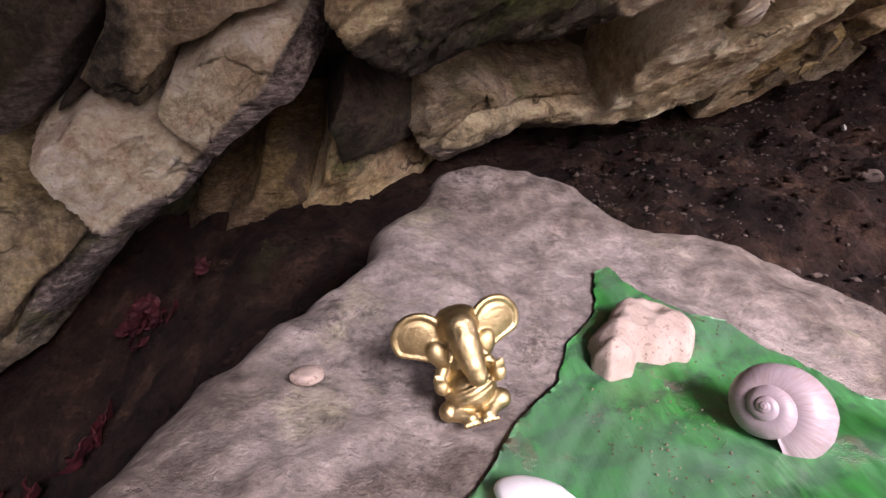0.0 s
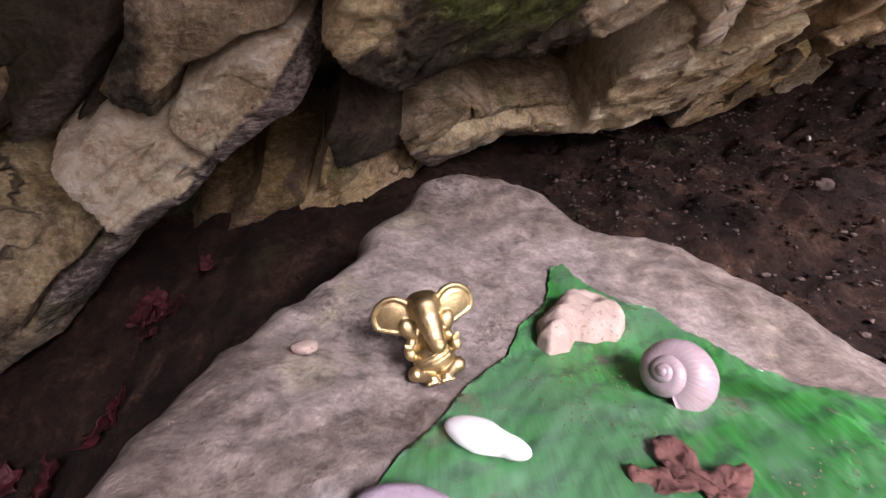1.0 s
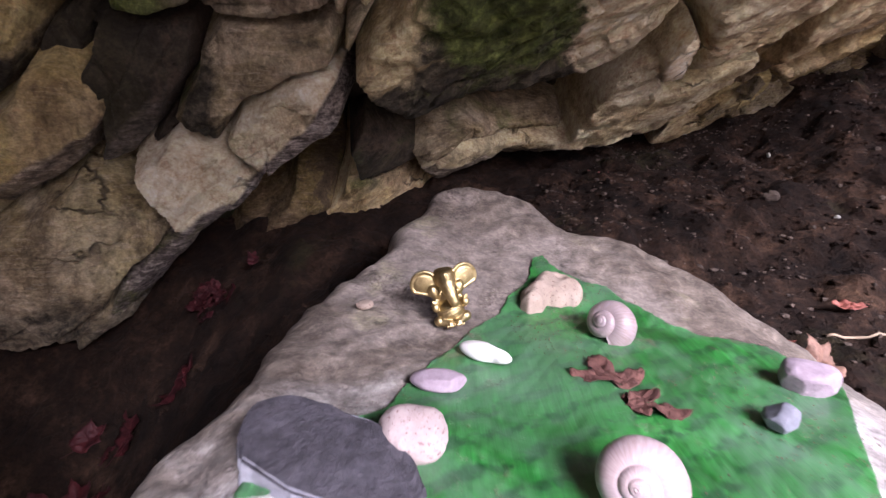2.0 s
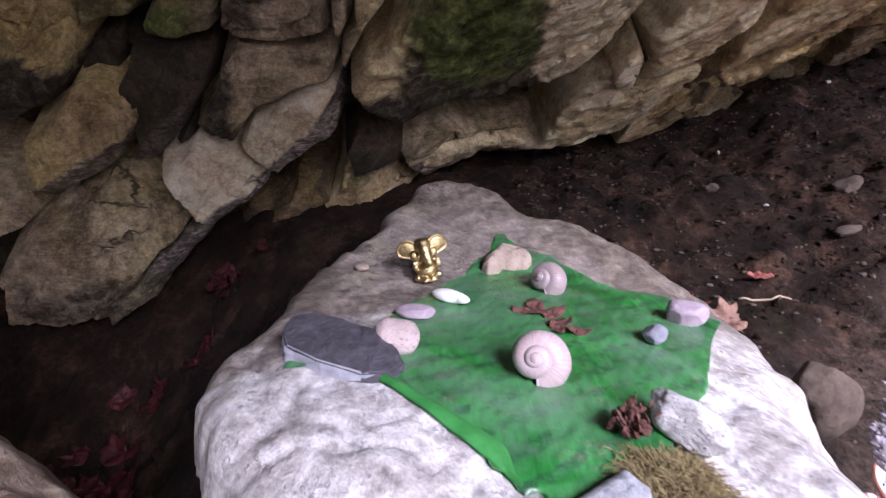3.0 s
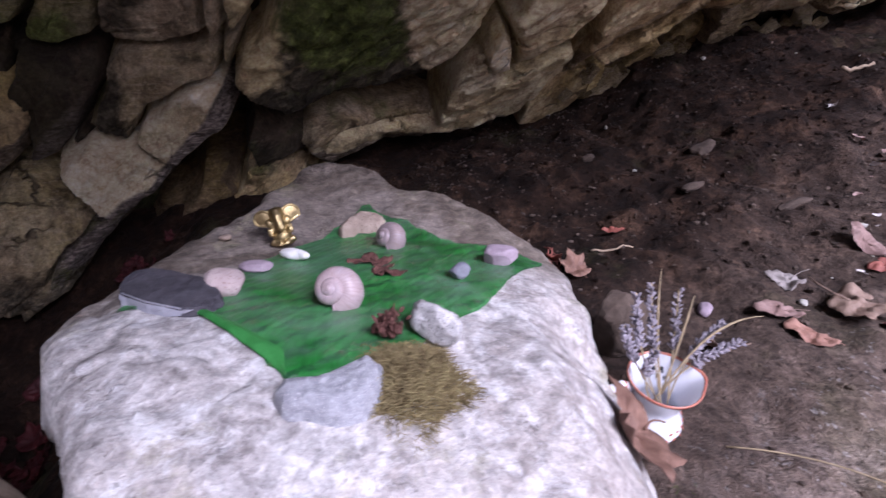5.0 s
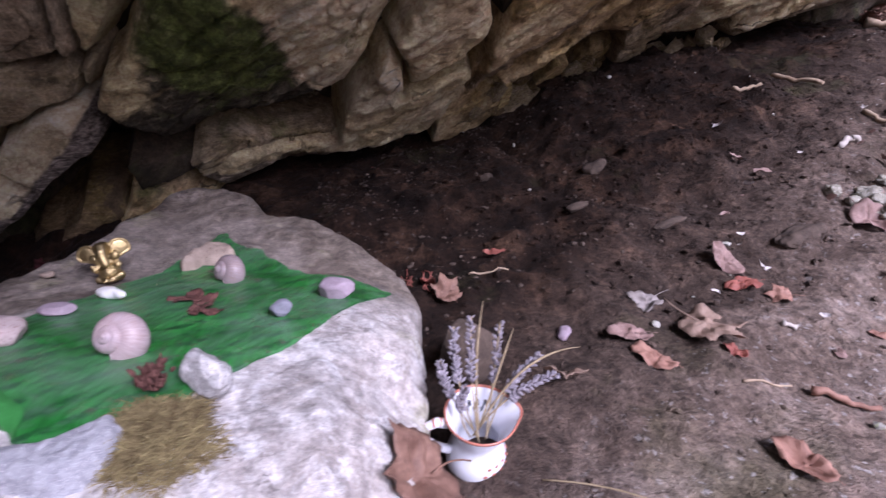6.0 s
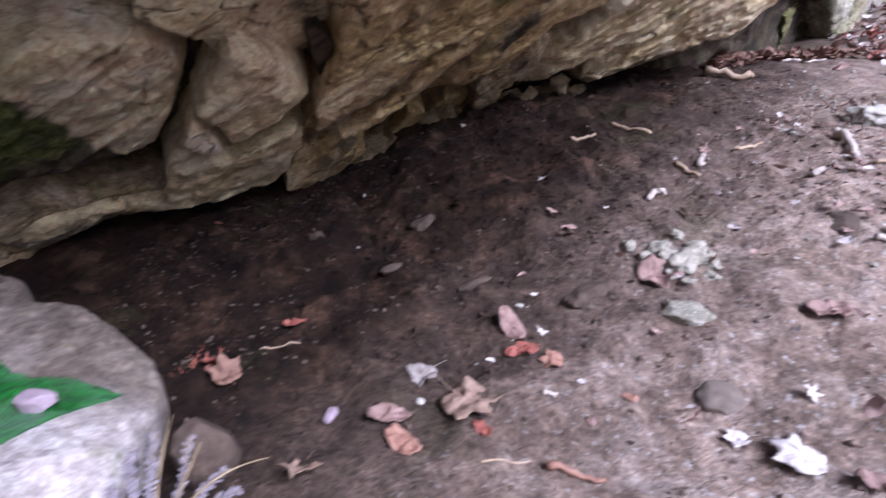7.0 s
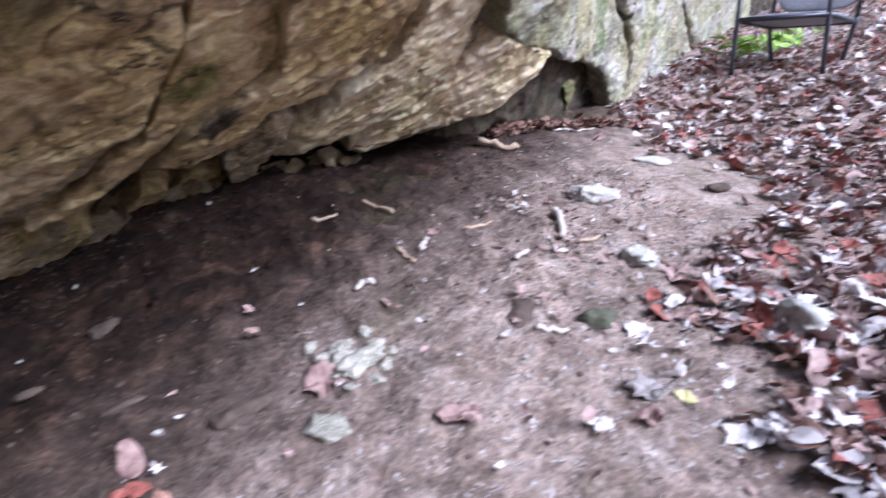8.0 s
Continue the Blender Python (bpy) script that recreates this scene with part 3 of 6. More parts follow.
block([(-0.019, -0.201), (0.006, -0.184), (0.047, -0.178), (0.125, -0.213), (0.205, -0.228), (0.275, -0.239), (0.279, -0.206), (0.298, -0.116), (0.342, -0.04), (0.381, 0.013), (0.376, -0.069), (0.424, -0.121), (0.464, -0.106), (0.562, -0.062), (0.584, -0.09), (0.581, -0.159), (0.552, -0.244), (0.51, -0.306), (0.45, -0.367), (0.356, -0.378), (0.378, -0.398), (0.285, -0.403), (0.182, -0.391), (0.089, -0.331), (0.002, -0.273)], -0.006, [(-0.005, -0.222, 0.623, -0.338, 0.8), (0.319, -0.28, 0.513, -0.093, 0.25)], look='clean', under=0.85, gap=0.001, broken=0.45, ragged=0.5, shade_stain=[(0.5, [(-0.003, -0.187), (0.047, -0.178), (0.203, -0.23), (0.17, -0.29), (0.029, -0.216)])])
block([(0.362, -0.018), (0.388, 0.034), (0.412, -0.004), (0.422, -0.073), (0.386, -0.084), (0.366, -0.048)], 0.014, [], look='clean', r=0.008, gap=0.002)
block([(0.391, 0.049), (0.423, 0.103), (0.454, 0.156), (0.477, 0.212), (0.529, 0.193), (0.577, 0.125), (0.606, 0.017), (0.554, -0.034), (0.434, -0.084), (0.416, 0.003)], 0.02, [(0.429, -0.04, 0.598, 0.035, 0.6)], look='clean', r=0.03, broken=0.25, gap=0.003)
block([(0.525, -0.389), (0.549, -0.31), (0.609, -0.275), (0.682, -0.237), (0.746, -0.211), (0.77, -0.334), (0.673, -0.404), (0.583, -0.428)], -0.02, [], look='pale', gap=0.002)
block([(0.583, -0.157), (0.584, -0.118), (0.596, -0.066), (0.616, -0.036), (0.624, -0.088), (0.622, -0.156), (0.606, -0.21)], -0.02, [], look='pale', r=0.01, gap=0.001)
block([(0.612, 0.077), (0.594, 0.179), (0.622, 0.197), (0.664, 0.144), (0.675, 0.059), (0.662, -0.001), (0.635, 0.007)], -0.03, [], look='dark')
block([(1.08, 0.57), (1.012, 0.447), (1.002, 0.353), (0.952, 0.223), (0.909, 0.115), (0.823, 0.034), (0.749, -0.026), (0.682, -0.076), (0.717, -0.129), (0.662, -0.155), (0.585, -0.161), (0.601, -0.103), (0.604, -0.035), (0.611, 0.016), (0.647, 0.087), (0.657, 0.196), (0.665, 0.29)], 0.03, [(0.676, -0.034, 0.935, 0.172, 0.7)], look='pale', r=0.02, broken=0.5, under=0.5, gap=-0.003, shade_stain=[(0.7, [(0.742, -0.019), (0.772, 0.033), (0.824, 0.039), (0.882, 0.066), (0.79, -0.065), (0.75, -0.064)])])
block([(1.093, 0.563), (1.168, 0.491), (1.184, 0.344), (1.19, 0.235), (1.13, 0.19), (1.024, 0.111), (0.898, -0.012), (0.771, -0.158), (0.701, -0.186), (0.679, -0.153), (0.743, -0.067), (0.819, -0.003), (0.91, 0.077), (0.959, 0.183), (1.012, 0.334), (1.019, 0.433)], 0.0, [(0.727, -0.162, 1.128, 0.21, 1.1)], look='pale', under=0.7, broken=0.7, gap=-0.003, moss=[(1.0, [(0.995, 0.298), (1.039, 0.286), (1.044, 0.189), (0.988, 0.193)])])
block([(1.168, 0.499), (1.251, 0.572), (1.459, 0.553), (1.522, 0.411), (1.515, 0.37), (1.484, 0.233), (1.366, 0.139), (1.192, 0.098), (1.116, 0.011), (1.007, -0.075), (0.954, -0.146), (0.89, -0.101), (0.964, 0.034), (1.022, 0.115), (1.128, 0.192), (1.191, 0.242), (1.183, 0.356)], 0.022, [(0.958, -0.075, 1.359, 0.149, 1.1)], look='pale', under=0.7, broken=0.7, gap=-0.003, moss=[(0.7, [(1.24, 0.269), (1.294, 0.275), (1.311, 0.18), (1.264, 0.191)])], shade_stain=[(0.8, [(1.013, 0.118), (1.126, 0.189), (1.152, 0.13), (1.036, 0.02)])])
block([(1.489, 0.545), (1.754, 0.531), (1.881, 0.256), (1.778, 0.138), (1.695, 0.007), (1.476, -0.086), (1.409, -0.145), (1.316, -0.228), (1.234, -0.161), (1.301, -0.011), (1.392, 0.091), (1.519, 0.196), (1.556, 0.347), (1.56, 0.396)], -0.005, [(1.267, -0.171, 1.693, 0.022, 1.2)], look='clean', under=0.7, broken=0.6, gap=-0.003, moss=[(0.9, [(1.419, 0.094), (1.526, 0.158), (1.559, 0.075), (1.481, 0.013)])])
block([(1.87, 0.26), (2.045, 0.211), (2.291, 0.15), (2.236, 0.079), (2.108, -0.02), (2.035, -0.171), (1.837, -0.246), (1.51, -0.238), (1.487, -0.113), (1.688, 0.006), (1.774, 0.135)], 0.02, [(1.519, -0.207, 1.978, -0.058, 1.1)], look='clean', under=0.6, broken=0.6, gap=-0.003, moss=[(0.8, [(1.889, 0.162), (1.985, 0.174), (1.995, 0.063), (1.913, 0.071)])])
block([(1.75, 0.546), (3.029, 0.477), (2.967, 0.156), (3.062, -0.088), (2.508, 0.035), (2.335, 0.138), (2.062, 0.208), (1.886, 0.265), (1.851, 0.365)], 0.0, [], look='cliff', r=0.02, broken=0.7, gap=-0.003)
block([(1.107, -0.069), (1.21, 0.029), (1.302, -0.002), (1.236, -0.182), (1.178, -0.262), (1.118, -0.287), (1.099, -0.161)], -0.03, [], look='grey', under=0.6, gap=-0.001)
block([(0.952, -0.265), (1.015, -0.188), (1.097, -0.191), (1.116, -0.313), (1.033, -0.455), (0.956, -0.494), (0.929, -0.39)], -0.05, [], look='brown', gap=-0.001)
block([(0.822, -0.306), (0.887, -0.201), (0.947, -0.239), (0.924, -0.361), (0.939, -0.478), (0.848, -0.416)], -0.04, [], look='pale', gap=-0.001)
block([(0.533, -0.306), (0.565, -0.207), (0.663, -0.205), (0.739, -0.262), (0.753, -0.299), (0.727, -0.384), (0.617, -0.43), (0.527, -0.389)], -0.03, [], look='pale', gap=-0.001)
block([(0.468, 0.453), (0.767, 0.46), (0.742, 0.307), (0.676, 0.192), (0.622, 0.089), (0.534, 0.103), (0.451, 0.118), (0.434, 0.187), (0.372, 0.26)], -0.045, [(0.397, 0.244, 0.715, 0.299, 0.3)], look='clean', broken=0.9, gap=-0.002, shade_stain=[(0.5, [(0.639, 0.456), (0.7, 0.458), (0.654, 0.168), (0.577, 0.097)])])
block([(2.301, -0.349), (2.393, -0.239), (2.597, -0.187), (2.818, -0.211), (3.055, -0.406), (2.981, -0.531), (2.601, -0.427)], -0.2, [], look='moss')
block([(2.754, -0.18), (3.172, -0.191), (3.325, -0.294), (3.495, -0.575), (3.191, -0.551), (2.969, -0.434)], -0.14, [], look='moss')
block([(2.014, 0.173), (1.809, 0.547), (2.856, 0.482), (3.354, -0.093), (3.417, -0.464), (3.248, -0.403), (3.064, -0.143), (2.52, 0.064)], 0.0, [], look='cliff', r=0.05)
block([(3.43, -0.458), (3.383, -0.098), (2.892, 0.48), (3.672, 0.482), (4.98, -0.356), (4.823, -0.554), (3.873, -0.5)], 0.0, [], look='cliff', r=0.06)
block([(4.92, -0.595), (5.068, -0.371), (3.737, 0.482), (6.141, 0.52), (7.391, -0.452), (7.151, -0.993)], 0.0, [], look='cliff', r=0.08)


# angular rubble jammed under the slabs
def rubble():
    rng = np.random.RandomState(19)
    shapes = []
    for k in range(7):
        bm = bmesh.new()
        bmesh.ops.create_cube(bm, size=1)
        bmesh.ops.bevel(bm, geom=bm.edges[:], offset=.10, segments=1, affect="EDGES")
        for vert in bm.verts:
            vert.co += Vector(rng.uniform(-.16, .16, 3))
        shapes.append(mesh_from_bm("rubble_stone", bm, False))
    for k in range(74):
        t = rng.uniform()
        u = .62 + .95 * t
        v = -.33 + .06 * t + rng.normal(0, .035)
        n = float(wall_depth(np.array([u]), np.array([v]))[0]) - .035 + rng.normal(0, .012)
        ob = part("rubble_stone", shapes[k % 7], ROCK["grey" if k % 3 else "brown"], wall)
        size = rng.uniform(.02, .05)
        p = wall_point(np.array([u]), np.array([v]), np.array([n]))[0]
        ob.matrix_local = Matrix.Translation(p) @ pose(0, 0, 0, *(rng.normal(0, 18, 2) + (40, -28)), rng.normal(0, 25)) @ Matrix.Diagonal((size * 1.3, size * .9, size * .75, 1))


rubble()

# ---- the altar stone ----
ALTAR_OUTLINE = [(-.108, .0), (-.107, .03), (-.100, .065), (-.092, .12), (-.080, .195), (-.062, .24), (-.028, .31), (-.027, .348), (.0, .4), (.012, .447), (.055, .465), (.107, .476), (.155, .45),
                 (.18, .395), (.25, .375), (.305, .32), (.348, .26), (.368, .19), (.37, .09), (.362, .02), (.362, -.09), (.345, -.17), (.26, -.26), (.12, -.29), (.04, -.24), (-.01, -.17), (-.036, -.12), (-.055, -.09), (-.083, -.048), (-.103, -.022)]


def altar_height(x, y):
    """The height of the altar stone's top."""
    x, y = np.asarray(x, float), np.asarray(y, float)
    z = .149 - .1 * (x - .1) - .05 * (y - .1) + .21 * np.maximum(y - .2, 0)
    z = z + .006 * np.exp(-((x - .085) ** 2 / .006 + (y - .43) ** 2 / .006))
    drop = np.maximum(-.02 - y, 0)
    z = z - np.minimum(1.5 * drop ** 2, .45 * drop) - .3 * np.maximum(x - .29, 0) - .6 * smooth(.06, -.03, y) * np.maximum(x - .27, 0) - .12 * np.maximum(-.04 - x - .3 * y, 0)
    p = np.stack([x, y, np.zeros_like(x)], -1)
    flat = polygon_distance(np.stack([x, y], -1).reshape(-1, 2), LEAF_OUTLINE).reshape(x.shape)
    quiet = smooth(.015, -.03, flat)
    q = p.reshape(-1, 3)
    ridge = (.005 * fbm(q, 6.5, 4, 47) - .003 * smooth(.10, .0, np.abs(fbm(q + .15 * fbm(q, 9, 2, 3)[:, None], 4.3, 2, 49)))).reshape(x.shape)
    z = z + ridge * quiet * smooth(.30, .0, y)
    return z + (.15 + .85 * quiet) * (.003 * fbm(p.reshape(-1, 3), 13, 3, 41).reshape(x.shape) + .0022 * fbm(p.reshape(-1, 3), 45, 3, 42).reshape(x.shape))


LEAF_OUTLINE = [(-.056, -.007), (-.052, .02), (0, .06), (.025, .112), (.046, .148), (.058, .173), (.08, .203), (.088, .228), (.11, .257), (.119, .297), (.13, .306), (.135, .292), (.162, .261), (.182, .258), (.19, .24),
                (.205, .224), (.222, .205), (.24, .2), (.272, .190), (.338, .164), (.280, .080), (.236, .003), (.19, -.045), (.165, -.10), (.146, -.124), (.136, -.132), (.118, -.115), (.087, -.091),
                (.054, -.057), (.014, -.010), (-.018, -.004)]


def build_altar():
    step = .0035
    q = np.array(ALTAR_OUTLINE)
    xs = np.arange(q[:, 0].min() - .09, q[:, 0].max() + .09, step)
    ys = np.arange(q[:, 1].min() - .09, q[:, 1].max() + .09, step)
    gx, gy = np.meshgrid(xs, ys)
    x, y = gx.ravel(), gy.ravel()
    p = np.stack([x, y, np.zeros_like(x)], -1)
    d = polygon_distance(np.stack([x + .010 * fbm(p, 11, 4, 31), y + .010 * fbm(p, 11, 4, 37)], -1), ALTAR_OUTLINE)
    r = .022
    e = np.clip(d / r, 0, 1)
    z = altar_height(x, y) - r * (1 - np.sqrt(1 - (1 - e) ** 2)) - 6.5 * np.maximum(-d, 0)
    keep = d > -.045
    z = np.maximum(z, -.22)
    # the flanks fall back under the rim on the hollow side
    side = np.maximum(.105 - z, 0)
    inward = np.stack([np.gradient(d.reshape(gx.shape), axis=1).ravel(), np.gradient(d.reshape(gx.shape), axis=0).ravel()], -1)
    inward = inward / np.maximum(np.linalg.norm(inward, axis=1, keepdims=True), 1e-6)
    amount = side * (.25 + 1.35 * smooth(.06, -.08, x)) + .022 * smooth(.02, .07, side) * fbm(np.stack([x * 9, y * 9, z * 12], -1), 1.0, 3, 45)
    v = np.stack([x + inward[:, 0] * amount, y + inward[:, 1] * amount, z], -1)
    verts, faces = used_only(v, grid_faces(len(xs), len(ys), keep))
    return thing("altar_stone", mesh_of("altar_stone", verts, faces), altar_rock, "large pale weathered limestone boulder used as an altar", "boulder")


altar = build_altar()


def green_leaf_material():
    """Waxy green blade with parallel veins, rows of short dark dashes, a pale film of dust and painted sheen, and brown
    smears.
    """
    n = Nodes("leaf_green")
    along = n.place((1, .06, 1), (0, 0, -32))
    veins, cloud = n.noise(230, 4, .6, along), n.noise(14, 6, .7, distort=.5)
    colour = n.ramp(cloud, (.32, (.010, .085, .014)), (.52, (.018, .155, .026)), (.70, (.045, .25, .055)))
    colour = n.mix(.45, colour, n.ramp(veins, (.32, .15), (.68, .85)), "OVERLAY")
    rows = n.add("TexWave", Scale=16.0, Distortion=2.2, Detail=3.0, Detail_Scale=2.0)
    n.link(n.place((1, 1, 1), (0, 0, 60)), rows.inputs["Vector"])
    dashes = n.math("MULTIPLY", n.ramp(rows.outputs["Fac"], (.50, 0.0), (.85, 1.0)), n.ramp(n.noise(95, 4, .7), (.42, 0.0), (.54, .9)))
    colour = n.mix(dashes, colour, (.008, .055, .016))
    # pale patches: dust, and sky sheen put into the colour
    colour = n.mix(n.ramp(n.noise(9, 7, .75, distort=.8), (.40, 0.0), (.62, .6)), colour, (.13, .235, .155))
    smear = n.math("MULTIPLY", n.ramp(n.noise(75, 6, .75), (.54, 0.0), (.62, .85)), n.ramp(n.noise(13, 5, .7), (.50, 0.0), (.62, 1.0)))
    colour = n.mix(smear, colour, (.13, .10, .075))
    height = n.math("ADD", n.math("MULTIPLY", veins, .6), n.math("MULTIPLY", smear, .6))
    return n.done(colour, n.ramp(cloud, (.35, .28), (.65, .45)), n.bump(height, .0011, .9), Specular_IOR_Level=.8)


leaf_green = green_leaf_material()


def build_green_leaf():
    step = .0022
    q = np.array(LEAF_OUTLINE)
    xs, ys = np.arange(q[:, 0].min() - .01, q[:, 0].max() + .01, step), np.arange(q[:, 1].min() - .01, q[:, 1].max() + .01, step)
    gx, gy = np.meshgrid(xs, ys)
    x, y = gx.ravel(), gy.ravel()
    p = np.stack([x, y, np.zeros_like(x)], -1)
    d = polygon_distance(np.stack([x, y], -1) + (.0022 * fbm(p, 70, 3, 5))[:, None], LEAF_OUTLINE)
    c, s = math.cos(radians(32)), math.sin(radians(32))
    ribs = .00022 * np.sin((x * c - y * s) * 2 * math.pi / .0085 + 1.2 * fbm(p, 8, 2, 3))
    z = altar_height(x, y) + .0022 + ribs + .0016 * np.maximum(fbm(p, 16, 3, 6), 0) + .0005 * fbm(p, 60, 2, 7)
    # the rim is drawn in to the outline
    slope = np.stack([np.gradient(d.reshape(gx.shape), step, axis=1).ravel(), np.gradient(d.reshape(gx.shape), step, axis=0).ravel()], -1)
    pull = np.where(d < step * .35, np.clip(-d, -step * .35, step * 1.6), 0)[:, None] * slope / np.maximum(np.linalg.norm(slope, axis=1, keepdims=True), .3)
    top = np.stack([x + pull[:, 0], y + pull[:, 1], z], -1)
    f = grid_faces(len(xs), len(ys), d > -step * 1.5)
    both = np.concatenate([top, top - (0, 0, .0012)])
    f = np.concatenate([f, f[:, ::-1] + len(top)])
    verts, faces = used_only(both, f)
    return thing("banana_leaf", mesh_of("banana_leaf", verts, faces), leaf_green, "cut piece of green ribbed leaf lying on the boulder", "leaf")


green_leaf = build_green_leaf()
fold_green = plain_material("leaf_fold_green", (.025, .15, .03), (.05, .25, .06), 60, .45, .0006, .5)


def build_fold():
    a, b = np.array([.004, -.012]), np.array([.089, -.094])
    t, w = np.meshgrid(np.linspace(0, 1, 60), np.linspace(0, 1, 9), indexing="ij")
    way = (b - a) / np.linalg.norm(b - a)
    out = np.array([-way[1], way[0]])
    q = a + t[..., None] * (b - a) + (w * (.007 + .008 * t) * (1 - .9 * smooth(.8, 1, t)))[..., None] * out
    x, y = q[..., 0].ravel(), q[..., 1].ravel()
    z = altar_height(x, y) + .0036 + .0016 * np.sin(w.ravel() * math.pi)
    v = np.stack([x, y, z], -1)
    f = grid_faces(9, 60)
    both = np.concatenate([v, v - (0, 0, .0012)])
    part("folded_edge", mesh_of("folded_edge", both, np.concatenate([f, f[:, ::-1] + len(v)])), fold_green, green_leaf, "bright green folded rim")


build_fold()

# ---- shapes for things ----
def ico(detail):
    bm = bmesh.new()
    bmesh.ops.create_icosphere(bm, subdivisions=detail, radius=1)
    bm.verts.index_update()
    v = np.array([x.co[:] for x in bm.verts])
    f = np.array([[x.index for x in y.verts] for y in bm.faces])
    bm.free()
    return v, f


ICO = {k: ico(k) for k in (1, 2, 3, 4, 5)}


def stone_arrays(size, seed, cuts=8, rough=.06, detail=4, squash=.0, bend=.0, box=1.0):
    """A stone: a ball cut by planes, roughened, and stretched to its size; it stands on z = 0."""
    rng = np.random.RandomState(seed)
    v, f = ICO[detail]
    v = np.sign(v) * np.abs(v) ** box * (.8 if box < 1 else 1)
    for _ in range(cuts):
        w = rng.normal(size=3)
        w /= np.linalg.norm(w)
        over = v @ w - rng.uniform(.62, .88)
        v = v - np.maximum(over, 0)[:, None] * w * .93
    v = v * (1 + rough * fbm(v + seed, 1.6, 3, seed)[:, None] + rough * .35 * fbm(v + seed, 6, 3, seed + 3)[:, None])
    if squash:
        v[:, 2] = np.where(v[:, 2] > 0, v[:, 2], v[:, 2] * (1 - squash))
    v = v * np.array(size) / 2
    if bend:
        v[:, 1] += bend * (v[:, 0] / (size[0] / 2)) ** 2 * size[0]
    v[:, 2] -= v[:, 2].min()
    return v, f


def stone(name, material, size, seed, at, turn=0, tilt=(0, 0), label="", category="stone", sink=.08, group="", **how):
    v, f = stone_arrays(size, seed, **how)
    x, y, z = at
    return thing(name, mesh_of(name, v, f), material, label, category, "", group, pose(x, y, z - sink * size[2], tilt[0], tilt[1], turn))


def on_altar(x, y):
    return (x, y, float(altar_height(np.array([x]), np.array([y]))[0]) + .002)


def on_ground(x, y):
    return (x, y, float(ground_full(np.array([x]), np.array([y]))[0]))


def ground_pose(x, y, turn=0, lift=0.0, tip=(0, 0)):
    e = .02
    zx, zy = (float(ground_height(np.array([x + e * a]), np.array([y + e * b]))[0] - ground_height(np.array([x]), np.array([y]))[0]) / e for a, b in ((1, 0), (0, 1)))
    up = Vector((-zx, -zy, 1)).normalized()
    x0, y0, z0 = on_ground(x, y)
    return Matrix.Translation((x0, y0, z0 + lift)) @ Vector((0, 0, 1)).rotation_difference(up).to_matrix().to_4x4() @ pose(0, 0, 0, tip[0], tip[1], turn)


def tube_arrays(points, radii, sides=8, cap=True):
    """A round tube along points; the radii may differ."""
    pts = [Vector(p) for p in points]
    verts, faces = [], []
    side = None
    for i, p in enumerate(pts):
        d = (pts[min(i + 1, len(pts) - 1)] - pts[max(i - 1, 0)]).normalized()
        side = (Vector((0, 0, 1)).cross(d) if side is None else side - d * side.dot(d))
        if side.length < 1e-5:
            side = Vector((1, 0, 0)).cross(d)
        side.normalize()
        up = d.cross(side)
        r = radii[i] if hasattr(radii, "__len__") else radii
        for k in range(sides):
            a = 2 * math.pi * k / sides
            verts.append(p + side * math.cos(a) * r + up * math.sin(a) * r)
    for i in range(len(pts) - 1):
        for k in range(sides):
            a, b = i * sides + k, i * sides + (k + 1) % sides
            faces += [(a, b, b + sides), (a, b + sides, a + sides)]
    if cap:
        for base, flip in ((0, True), ((len(pts) - 1) * sides, False)):
            c = len(verts)
            verts.append(sum((Vector(verts[base + k]) for k in range(sides)), Vector()) / sides)
            for k in range(sides):
                a, b = base + k, base + (k + 1) % sides
                faces.append((b, a, c) if flip else (a, b, c))
    return np.array([v[:] for v in verts]), np.array(faces)


def joined(pieces):
    vs, fs, at = [], [], 0
    for v, f in pieces:
        vs.append(v)
        fs.append(f + at)
        at += len(v)
    return np.concatenate(vs), np.concatenate(fs)


def moved(arrays, m):
    v, f = arrays
    m = np.array(m)
    return v @ m[:3, :3].T + m[:3, 3], f


def curve_points(a, b, sag=(0, 0, 0), n=10):
    a, b, sag = Vector(a), Vector(b), Vector(sag)
    return [a.lerp(b, k / (n - 1)) + sag * (4 * (k / (n - 1)) * (1 - k / (n - 1))) for k in range(n)]


